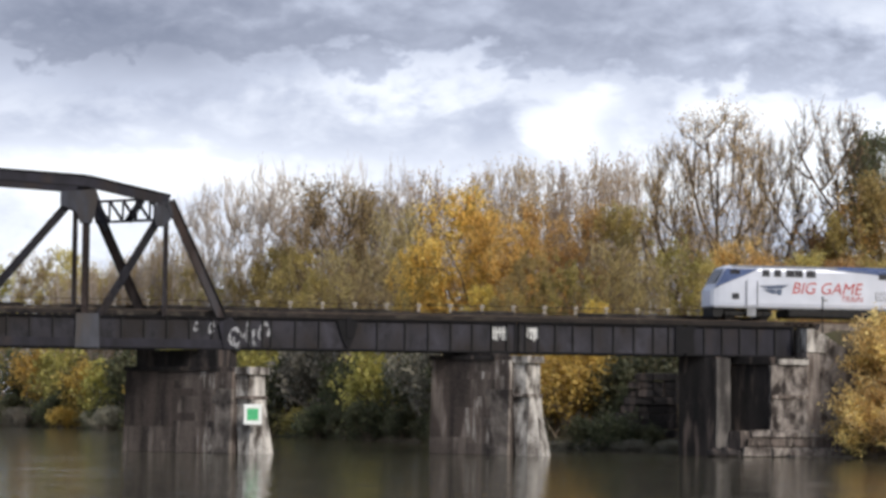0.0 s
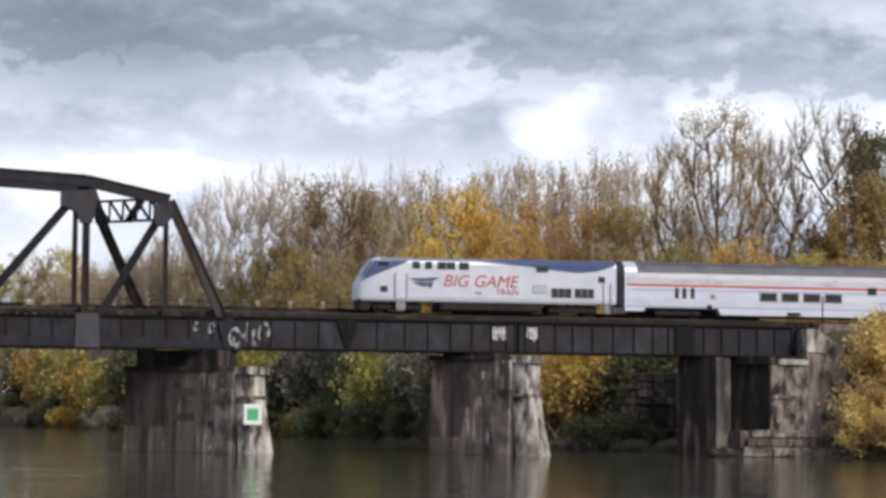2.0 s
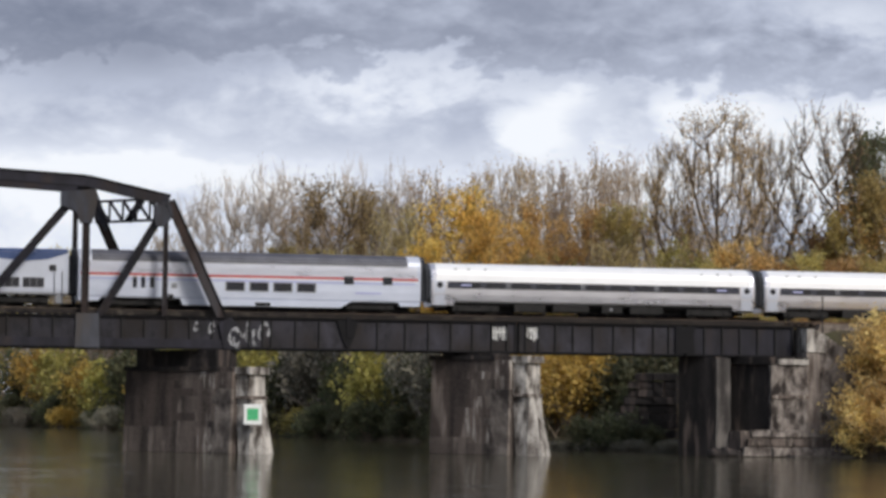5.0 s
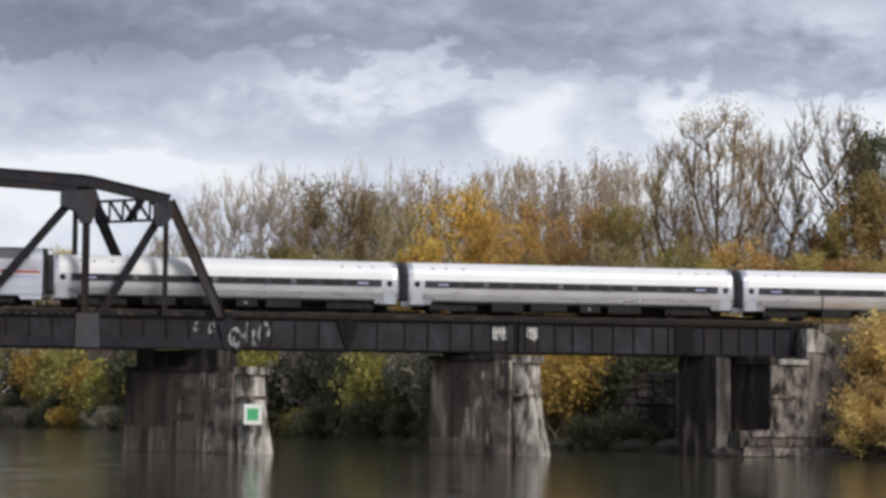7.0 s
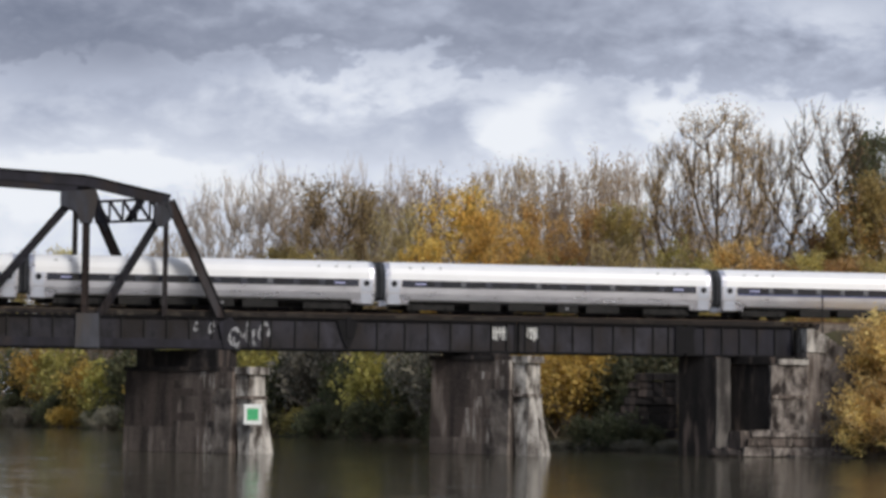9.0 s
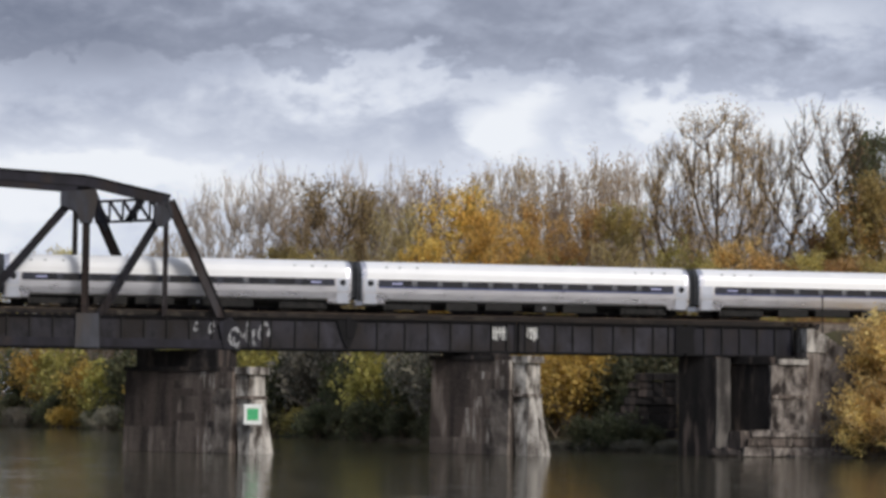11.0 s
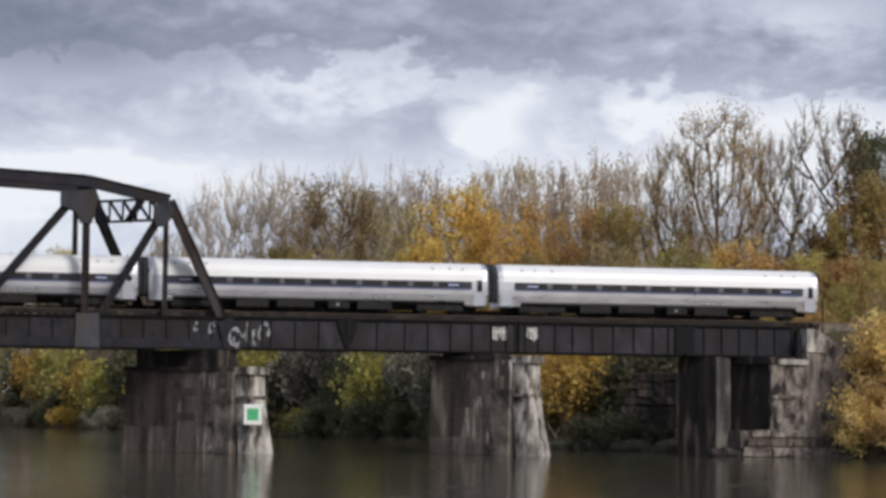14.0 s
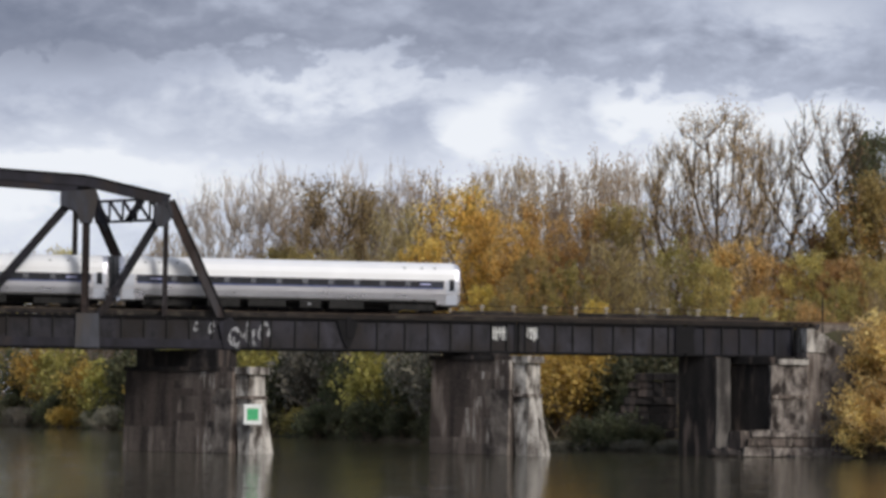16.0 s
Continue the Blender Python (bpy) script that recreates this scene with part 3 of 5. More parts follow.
def handrail():
    root = thing("handrail", "pale metal walkway handrail along the far side of the track", "railing")
    ref = None
    for k in range(33):
        x = -55.5 + 2.46 * k + (0.8 if k > 16 else 0)
        if ref is None:
            bm = box(-0.07, 0.07, 5.62, 5.74, 9.82, 11.2, 0.01)
            add_box(bm, -0.17, 0.17, 5.56, 5.74, 11.0, 11.22, 0.01)
            add_box(bm, -0.12, 0.12, 5.57, 5.74, 10.62, 10.74, 0.01)
            ref = part("post", bm, HANDRAIL, root)
            ref.location.x = x
        else:
            link_mesh("post", ref.data, None, root).location.x = x
    for z in (10.7, 11.12):
        part("rail", cylinder((-56, 5.6, z), (24.5, 5.6, z), 0.028, 6), RUST, root)
    return root


handrail()


# piers: long axis skewed to the track
def skew(px, py, s, t, ang=43.0):
    """A point s metres back along the pier's axis and t metres across it, from its nose."""
    a = radians(ang)
    return px - math.sin(a) * s + math.cos(a) * t, py + math.cos(a) * s + math.sin(a) * t


def pier_body(px, py, s0, s1, w0, w1, z0, z1, nose0, nose1, rows=9, ang=43.0, tail=0.0):
    """A battered pier from z0 to z1: length s0 to s1, widths w0 below and w1 above, a blunt nose reaching forward."""
    rings = []
    for j in range(rows + 1):
        f = j / rows
        w, nose = (w0 + (w1 - w0) * f) / 2, nose0 + (nose1 - nose0) * f
        z = z0 + (z1 - z0) * f
        e = s1 - tail * (1 - f)
        pts = [(s0 - nose, -w * 0.55), (s0 - nose, w * 0.55), (s0, w), ((s0 + e) / 2, w), (e, w), (e + nose * (0.6 if tail == 0 else 0), 0), (e, -w), ((s0 + e) / 2, -w), (s0, -w)]
        ring = []
        for s, t in pts:
            x, y = skew(px, py, s, t, ang)
            k = noise.noise((x * 0.9, y * 0.9, z * 1.3)) * 0.06
            ring.append((x + k, y + k, z))
        rings.append(ring)
    return loft(rings)


def side_stones(root, px, py, s0, s1, half0, half1, z0, z1, rows, seed, mat, shade_from):
    """Courses of stones on the pier's open side, each stone on its own."""
    rng = random.Random(seed)
    levels = [z0] + [z0 + (z1 - z0) * (i + rng.uniform(-0.25, 0.25)) / rows for i in range(1, rows)] + [z1]
    for j in range(rows):
        a, b = levels[j], levels[j + 1]
        half = half0 + (half1 - half0) * (j + 0.5) / rows
        n = max(2, round((s1 - s0) / 1.7))
        cuts = [s0] + [s0 + (s1 - s0) * (i + rng.uniform(-0.3, 0.3)) / n for i in range(1, n)] + [s1]
        for p, q in zip(cuts, cuts[1:]):
            # Stones back under the deck get its shade in their colour, besides soot.
            soot = p > shade_from + rng.uniform(-1.0, 0.8)
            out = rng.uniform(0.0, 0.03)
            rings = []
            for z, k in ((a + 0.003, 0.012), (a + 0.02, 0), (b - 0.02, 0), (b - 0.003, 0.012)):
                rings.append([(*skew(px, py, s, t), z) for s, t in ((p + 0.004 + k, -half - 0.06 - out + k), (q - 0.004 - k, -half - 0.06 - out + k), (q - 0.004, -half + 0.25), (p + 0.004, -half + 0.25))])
            part("stone", loft(rings), (LOW_STONE if b < 2.0 or p < shade_from + 0.6 else DARK_STONE) if soot else (CONCRETE if p < s0 + 0.1 and b < 5 else mat), root)


def pier(name, px, py, length, top, cap_z, label, shelf, seed, shade_from):
    root = thing(name, label, "bridge pier")
    # Deck shade is put into the shaft's dark colour; the nose stays pale.
    part("shaft", pier_body(px, py, 1.55, length, 3.2, 2.6, -2.0, cap_z - 0.02, 0.1, 0.1, 10), DARK_STONE, root, "soot-dark wet pier shaft with deck shade in its colour")
    side_stones(root, px, py, 1.5, length, 1.56, 1.31, 0.0, cap_z - 0.35, 10, seed, DRIP_STONE, shade_from)
    part("cutwater", pier_body(px, py, 0.15, 1.55, 2.3, 1.65, -2.0, shelf, 1.35, 0.05, 8, tail=0.6), PALE_CONCRETE, root, "pale battered cutwater")
    part("upper_nose", pier_body(px, py, 0.35, 1.6, 1.9, 1.8, shelf + 0.02, cap_z - 0.55, 0.12, 0.12, 4), PALE_CONCRETE, root)
    part("ledge", pier_body(px, py, 0.2, 1.4, 2.15, 2.05, shelf - 0.12, shelf + 0.1, 0.2, 0.2, 1), DRIP_STONE, root)
    part("nose_cap", pier_body(px, py, 0.15, 1.9, 2.2, 2.2, cap_z - 0.52, cap_z, 0.2, 0.2, 2), PALE_CONCRETE, root)
    # Cap and pedestal sit under the deck; its shade is in their near black.
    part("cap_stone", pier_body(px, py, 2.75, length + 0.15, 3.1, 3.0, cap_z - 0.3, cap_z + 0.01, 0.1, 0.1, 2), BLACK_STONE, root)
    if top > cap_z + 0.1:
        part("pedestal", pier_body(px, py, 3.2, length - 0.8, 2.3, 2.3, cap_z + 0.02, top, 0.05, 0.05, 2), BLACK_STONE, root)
    return root


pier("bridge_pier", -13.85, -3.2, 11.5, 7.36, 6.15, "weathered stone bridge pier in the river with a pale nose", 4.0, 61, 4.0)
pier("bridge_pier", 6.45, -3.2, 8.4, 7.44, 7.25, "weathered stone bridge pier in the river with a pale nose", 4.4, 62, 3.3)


def wall_body(plan, z0, z1, batter=0.0, rows=6, rough=0.05):
    """An upright body over a plan, with an uneven face that leans in by batter."""
    cx, cy = sum(p[0] for p in plan) / len(plan), sum(p[1] for p in plan) / len(plan)
    rings = []
    for j in range(rows + 1):
        f = j / rows
        z = z0 + (z1 - z0) * f
        ring = []
        for x, y in plan:
            k = noise.noise((x * 1.7, y * 1.7, z * 1.1)) * rough
            d = math.hypot(cx - x, cy - y) or 1
            ring.append((x + (cx - x) / d * batter * f + k, y + (cy - y) / d * batter * f - k, z))
        rings.append(ring)
    return loft(rings)


FRONT_GREY = material("lit_grey_concrete", (0.125, 0.115, 0.108), (0.045, 0.04, 0.038), 1.2, 0.92, 0.0, 0.9, 7, (0.2, 0.18, 0.165), 2.2, 0.3, 6.0, 0.1, 0.06)
bent = thing("bridge_bent", "narrow concrete bridge bent beside the abutment, deck shade in its dark side", "bridge pier")
# The bent's two colours hold shade on its side and light in front.
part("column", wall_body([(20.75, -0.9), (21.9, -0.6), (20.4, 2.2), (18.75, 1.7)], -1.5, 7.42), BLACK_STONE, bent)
part("front_face", wall_body([(20.82, -1.05), (21.95, -1.0), (21.98, -0.7), (20.78, -0.95)], 0.4, 7.3, 0.02), FRONT_GREY, bent, "grey streaked front face")


def stone_course(root, x0, x1, y, z0, z1, count, seed, mat, gap=0.02, bevel=0.09):
    """Rough stones in a row, each on its own, with open joints."""
    rng = random.Random(seed)
    cuts = [0.0] + sorted((k + rng.uniform(-0.25, 0.25)) / count for k in range(1, count)) + [1.0]
    for a, b in zip(cuts, cuts[1:]):
        p, q = x0 + (x1 - x0) * a + gap, x0 + (x1 - x0) * b - gap
        bm = box(p, q, y + rng.uniform(-0.2, 0.14), y + 0.8, z0 + 0.01, z1 - 0.01 - rng.uniform(0, 0.06), bevel)
        for v in bm.verts:
            v.co += Vector((rng.uniform(-0.06, 0.06), rng.uniform(-0.08, 0.06), rng.uniform(-0.04, 0.03)))
        part("stone", bm, mat, root)


def abutment():
    root = thing("bridge_abutment", "stained concrete and stone bridge abutment with a pale wing wall", "abutment")
    # Shade under the deck is put into the near black of wall and seat.
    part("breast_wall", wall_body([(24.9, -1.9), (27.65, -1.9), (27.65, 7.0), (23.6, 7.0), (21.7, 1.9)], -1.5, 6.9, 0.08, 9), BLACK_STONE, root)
    part("front_panel", wall_body([(24.75, -2.12), (26.2, -2.1), (27.62, -2.12), (27.62, -1.88), (24.7, -1.88)], 1.9, 6.88, 0.0, 12, 0.12), STREAKED, root, "rough streaked stone face")
    part("string_course", wall_body([(24.8, -2.22), (27.6, -2.2), (27.6, -2.0), (24.8, -2.0)], 4.35, 4.6, 0.0, 1, 0.1), DRIP_STONE, root, "pale stone string course")
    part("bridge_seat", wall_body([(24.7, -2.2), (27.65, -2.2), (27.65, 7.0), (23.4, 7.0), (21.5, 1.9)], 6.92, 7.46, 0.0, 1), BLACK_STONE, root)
    part("seat_edge", wall_body([(25.3, -2.34), (27.65, -2.34), (27.65, -2.24), (25.25, -2.24)], 6.9, 7.3, 0.0, 1, 0.02), PALE_CONCRETE, root)
    part("back_wall", prism([(27.7, -1.0), (27.7, 7.86), (28.75, 7.8), (28.75, -1.0)], -1.75, 7.4), PALE_STREAKED, root, "pale streaked upright wall")
    part("coping_block", prism([(27.7, 7.88), (27.7, 9.62), (28.2, 9.62), (29.45, 9.0), (29.3, 7.82)], -1.85, 7.4), PALE_CONCRETE, root, "pale concrete block")
    part("wing_wall", prism([(28.78, -1.0), (28.78, 7.78), (29.45, 7.78), (29.6, 8.9), (31.0, 8.1), (32.8, 5.6), (32.8, -1.0)], -1.6, -0.95), STREAKED, root, "brown stained sloping wing wall")
    part("plinth", wall_body([(22.2, -2.4), (32.6, -2.7), (32.6, -1.0), (21.6, -0.2)], -1.5, 1.9, 0.1, 4, 0.12), BROWN_STONE, root, "broken stone plinth at the water")
    for k, (z0, z1, x0, x1, n) in enumerate(((1.45, 2.05, 23.1, 31.0, 5), (0.8, 1.43, 22.7, 32.2, 5), (0.05, 0.78, 22.4, 32.6, 5))):
        stone_course(root, x0, x1, -2.7 - 0.12 * k, z0, z1, n, 40 + k, (STREAKED, BROWN_STONE, STREAKED)[k], 0.004, 0.04)
    part("footing_slab", wall_body([(26.0, -3.9), (32.9, -4.1), (33.2, -2.9), (25.6, -2.9)], -1.5, 0.16, 0.05, 1, 0.15), CONCRETE, root)
    return root


abutment()


def boulders():
    """Broken rock at the foot of the bent and along the water."""
    rng = random.Random(52)
    spots = [(20.2 + 0.42 * k + rng.uniform(-0.2, 0.2), -1.9 + rng.uniform(-0.5, 0.3), rng.uniform(0.35, 0.75)) for k in range(8)]
    spots += [(15.5 + 0.8 * k, 20.5 - 1.0 * k + rng.uniform(-0.6, 0.6), rng.uniform(0.3, 0.6)) for k in range(6)]
    for x, y, r in spots:
        bm = bmesh.new()
        bmesh.ops.create_icosphere(bm, subdivisions=2, radius=r)
        seed = rng.uniform(0, 50)
        for v in bm.verts:
            v.co *= 1 + 0.35 * noise.noise(v.co * (1.6 / r) + Vector((seed, 0, 0)))
            v.co.z *= 0.75
        me = bpy.data.meshes.new("boulder")
        bm.to_mesh(me)
        bm.free()
        ob = link_mesh("boulder", me, BLACK_STONE)
        ob.matrix_basis = pose(x, y, max(0.0, ground_height(x, y)) + r * 0.25, 0, 0, rng.uniform(0, 360))
        tagged(ob, "dark broken boulder at the water's edge", "boulder", "bank boulders")


boulders()


def girder_bracket():
    """A dark tapering plate added for the dark blotch on the girder, and a thin post by the end of the bridge."""
    root = thing("girder_bracket", "black tapering plate on a dark blotch of the girder web", "bracket")
    part("plate", prism([(-7.9, 9.68), (-6.3, 9.68), (-6.5, 8.7), (-6.9, 7.7), (-7.2, 7.7), (-7.6, 8.8)], -0.2, -0.175), FLAT_BLACK, root)
    part("arm", box(-7.2, -6.8, -0.28, -0.205, 8.4, 9.9, 0.02), FLAT_BLACK, root)
    root = thing("marker_post", "thin dark trackside post beside the bridge end", "post")
    part("stake", cylinder((29.35, -0.7, 9.2), (29.35, -0.7, 12.0), 0.06, 8), BLACK, root)
    part("cap", box(29.25, 29.45, -0.8, -0.6, 12.0, 12.06, 0.01), BLACK, root)


girder_bracket()


def painted_marks():
    """Worn white marks on the girder that cannot be read: plain bars; and sprayed scrawl near the truss foot."""
    root = thing("painted_mark", "worn white painted bars on the girder web", "marking", group="painted marks")
    for x in (3.86, 4.1, 4.36, 4.62, 4.84):
        part("bar", box(x - 0.07, x + 0.07, -0.036, -0.028, 8.5 + 0.12 * math.sin(x * 9), 9.38), WHITE_PAINT, root)
    part("bar", box(3.8, 4.9, -0.036, -0.03, 8.95, 9.1), WHITE_PAINT, root)
    root = thing("painted_mark", "worn white painted bars on the girder web", "marking", group="painted marks")
    for x in (6.45, 6.75, 7.0, 7.2):
        part("bar", box(x - 0.09, x + 0.09, -0.036, -0.028, 8.55 + 0.15 * math.sin(x * 7), 9.38), WHITE_PAINT, root)
    part("bar", box(6.4, 7.2, -0.036, -0.03, 9.1, 9.3), WHITE_PAINT, root)
    root = thing("sprayed_scrawl", "pale sprayed scrawl without letters on the girder end", "graffiti")
    for cx, cz, r0, r1, turn, span in ((-15.45, 8.3, 0.5, 0.75, 40, 250), (-15.3, 8.1, 0.25, 0.5, 150, 200), (-14.75, 8.95, 0.42, 0.7, 200, 160), (-14.35, 8.6, 0.2, 0.7, 90, 180), (-13.75, 8.3, 0.35, 0.75, 120, 170), (-13.15, 8.85, 0.42, 0.6, 300, 240), (-13.45, 8.6, 0.2, 0.5, 60, 200), (-17.1, 8.95, 0.22, 0.4, 10, 330), (-18.2, 9.0, 0.2, 0.3, 60, 280)):
        bm = bmesh.new()
        pts = []
        for k in range(15):
            a = radians(turn + span * k / 14)
            w = 0.09 + 0.06 * math.sin(k * 0.9)
            pts.append([(cx + (r + s * w) * math.cos(a) * 0.75, cz + (r + s * w) * math.sin(a) * r1 / r0 * 0.8) for r, s in ((r0, -1), (r0, 1))])
        y = -0.036 if cx > -14.9 else -0.8
        if cx < -16:
            y = -0.532
        for (a, b), (c, d) in zip(pts, pts[1:]):
            va = [bm.verts.new((p[0], yy, p[1])) for yy in (y, y + 0.012) for p in (a, b, d, c)]
            for q in ((0, 1, 2, 3), (7, 6, 5, 4), (0, 4, 5, 1), (2, 6, 7, 3)):
                bm.faces.new([va[i] for i in q])
        part("stroke", bm, SCRAWL, root)


painted_marks()


def river_gauge():
    root = thing("river_sign", "white square sign with a green panel fixed to the pier nose", "sign")
    c = Vector((-14.62, -4.62, 2.8))
    part("sheet", box(-0.64, 0.64, -0.03, 0.03, -0.72, 0.72, 0.01), SIGN_WHITE, root)
    part("panel", box(-0.4, 0.4, -0.036, -0.031, -0.42, 0.42), GREEN, root, "green square panel")
    part("bracket", box(-0.1, 0.1, 0.031, 0.6, -0.5, 0.5), GREY_PART, root)
    root.location = c


river_gauge()


# ---- the train ----
AM_HALF = [(1.36, 0.93), (1.47, 1.05), (1.56, 1.5), (1.585, 1.98), (1.58, 2.5), (1.52, 2.95), (1.36, 3.32), (1.08, 3.6), (0.7, 3.78), (0.3, 3.86)]


def profile_ring(half, x, grow=0.0):
    pts = [(-(y + grow), z) for y, z in half] + [(y + grow, z) for y, z in reversed(half)]
    return [(x, y, z) for y, z in pts]


def skin_strip(half, x0, x1, z0, z1, out=0.012, side=-1, steps=3):
    """A thin plate that lies on the side of a body of that section, between two heights."""
    zs = [z for _, z in half]
    ys = [y for y, _ in half]
    rows = [z0 + (z1 - z0) * k / steps for k in range(steps + 1)]
    bm = bmesh.new()
    grid = []
    for o in (out, -0.03):
        grid.append([[bm.verts.new((x, side * (float(np.interp(z, zs, ys)) + o), z)) for x in (x0, x1)] for z in rows])
    a, b = grid
    for k in range(steps):
        bm.faces.new((a[k][0], a[k][1], a[k + 1][1], a[k + 1][0]))
        bm.faces.new((b[k][0], b[k + 1][0], b[k + 1][1], b[k][1]))
        for e in (0, 1):
            bm.faces.new((a[k][e], a[k + 1][e], b[k + 1][e], b[k][e]))
    for k in (0, steps):
        bm.faces.new((a[k][0], b[k][0], b[k][1], a[k][1]))
    return bm


WHEELSETS = []


def truck(root, x, wheelbase, r, frame_mat):
    """A bogie: side frames, bolster, springs, two wheelsets."""
    t = part("truck_frame", box(x - wheelbase / 2 - 0.5, x + wheelbase / 2 + 0.5, -1.12, -0.98, r - 0.2, r + 0.3, 0.05), frame_mat, root)
    part("side_frame", box(x - wheelbase / 2 - 0.5, x + wheelbase / 2 + 0.5, 0.98, 1.12, r - 0.12, r + 0.22, 0.05), frame_mat, t)
    part("bolster", box(x - 0.3, x + 0.3, -0.96, 0.96, r, r + 0.3, 0.03), BLACK, t)
    for k in (-1, 1):
        part("spring", cylinder((x + k * 0.35, -1.06, r + 0.22), (x + k * 0.35, -1.06, r + 0.5), 0.12, 8), frame_mat, t)
        part("axle_box", box(x + k * wheelbase / 2 - 0.17, x + k * wheelbase / 2 + 0.17, -1.2, -1.125, r - 0.17, r + 0.17, 0.03), BLACK, t)
        bm = bmesh.new()
        for s in (-1, 1):
            y = s * 0.755
            ring = [(r * math.cos(a), r * math.sin(a)) for a in (2 * math.pi * i / 20 for i in range(20))]
            w0 = [bm.verts.new((p, y - 0.06, q)) for p, q in ring]
            w1 = [bm.verts.new((p, y + 0.06, q)) for p, q in ring]
            bm.faces.new(w0)
            bm.faces.new(w1[::-1])
            for i in range(20):
                bm.faces.new((w0[i], w1[i], w1[(i + 1) % 20], w0[(i + 1) % 20]))
            add_box(bm, -0.8 * r, 0.8 * r, y + s * 0.061, y + s * 0.075, -0.07, 0.07)
        add_box(bm, -0.07, 0.07, -0.69, 0.69, -0.07, 0.07, 0.02)
        w = part("wheelset", bm, WHEEL, root)
        WHEELSETS.append((w, x + k * wheelbase / 2, r))


def diaphragm(root, x, half):
    ring = [(y * 0.93, z if z > 1.2 else z + 0.1) for y, z in half]
    part("diaphragm", loft([profile_ring(ring, x - 0.17), profile_ring([(y * 0.95, z * 0.995) for y, z in ring], x), profile_ring(ring, x + 0.17)]), RUBBER, root, "dark grey folded gangway diaphragm")


def coach(doors, band, label, tail=False, posts=False, group="coaches"):
    """A round-sided stainless coach. doors: door window kind at each end; band: colour of the belt below the windows."""
    root = thing("coach", label, "railway coach", group=group)
    L = 12.62
    rings = []
    for x, k, dz in ((-L, 0.955, 0), (-L + 0.12, 0.985, 0), (-L + 0.4, 1, 0), (L - 0.4, 1, 0), (L - 0.12, 0.985, 0), (L, 0.955, 0)):
        rings.append(profile_ring([(y * k, 0.93 + (z - 0.93) * (0.5 + k / 2)) for y, z in AM_HALF], x))
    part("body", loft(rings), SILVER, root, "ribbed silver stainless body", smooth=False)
    # The roof's blown-out brightness is put into a whiter colour than the body.
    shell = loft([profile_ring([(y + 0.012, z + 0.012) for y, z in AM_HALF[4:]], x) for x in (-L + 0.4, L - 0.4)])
    part("roof", shell, BRIGHT, root, "stainless roof, bright skylight in its white colour", smooth=False)
    part("window_band", skin_strip(AM_HALF, -L + 1.25, L - 1.25, 1.96, 2.48, 0.014), DARK_BAND, root, "dark blue window band")
    for k in range(11):
        x = -9.6 + 1.92 * k
        w = part("window", skin_strip(AM_HALF, x - 0.72, x + 0.72, 2.0, 2.46, 0.026), GLASS, root)
        if k < 10 and (posts or k % 3 == 1):
            part("window_post", skin_strip(AM_HALF, x + 0.78, x + 1.13, 2.1, 2.44, 0.022), BAND_POST, w)
    if band:
        part("belt_stripe", skin_strip(AM_HALF, -L + 1.3, L - 1.3, 1.86, 1.97, 0.018), band, root)
    for z in (1.18, 1.34, 1.5, 1.66):
        part("side_rib", skin_strip(AM_HALF, -L + 1.3, L - 1.3, z, z + 0.05, 0.02, steps=1), SILVER, root)
    for e, kind in ((-1, doors[0]), (1, doors[1])):
        x = e * (L - 0.66)
        skirt = [(1.3, 0.62), (1.42, 0.7)] + AM_HALF[1:5]
        bm = loft([profile_ring([(y + 0.02, z) for y, z in skirt], q) for q in (x - 0.56, x + 0.56)])
        v = part("vestibule", bm, SILVER, root, "pale vestibule end panel")
        part("end_skirt", skin_strip(skirt, min(x - e * 0.56, x - e * 1.1), max(x - e * 0.56, x - e * 1.1), 0.68, 1.0, 0.02), SILVER, v)
        part("vestibule_door", skin_strip(skirt, x - 0.42, x + 0.42, 0.72, 2.5, 0.035), LOCO_WHITE, v)
        if kind == "round":
            part("door_window", cylinder((x, -1.63, 2.2), (x, -1.5, 2.2), 0.23, 14), GLASS, v)
        elif kind == "tall":
            part("door_window", skin_strip(skirt + AM_HALF[5:7], x - 0.2, x + 0.2, 1.75, 2.58, 0.045), GLASS, v)
        part("car_number", skin_strip(AM_HALF, x - e * 2.0 - 0.4, x - e * 2.0 + 0.4, 2.14, 2.28, 0.03), LILAC, root)
        for q in (1.9, 2.9, 4.2):
            part("roof_vent", box(e * (L - q) - 0.12, e * (L - q) + 0.12, -1.34, -1.05, 3.32, 3.46, 0.03), GREY_PART, root)
        if not (tail and e > 0):
            diaphragm(root, e * (L + 0.18), AM_HALF)
    part("underframe", box(-L + 0.4, L - 0.4, -1.05, 1.05, 0.72, 0.935), BLACK, root)
    part("centre_sill", box(-L + 0.6, L - 0.6, -0.3, 0.3, 0.36, 0.715), BLACK, root)
    for x0, x1, h in ((-6.2, -3.8, 0.3), (-3.2, -0.4, 0.36), (0.6, 2.2, 0.32), (2.8, 5.4, 0.3)):
        part("equipment_box", box(x0, x1, -1.3, -0.3, h, 0.93, 0.03), BLACK, root)
    part("air_valve", box(1.2, 1.45, -1.36, -1.305, 0.5, 0.72, 0.02), GREY_PART, root)
    for x in (-9.1, 9.1):
        truck(root, x, 2.6, 0.46, BLACK)
    if tail:
        part("tail_panel", box(L + 0.02, L + 0.06, -1.2, 1.2, 1.0, 3.4, 0.01), SILVER, root)
        for s in (-1, 1):
            part("tail_lamp", cylinder((L + 0.06, s * 0.95, 2.9), (L + 0.12, s * 0.95, 2.9), 0.09, 10), RED, root)
    return root


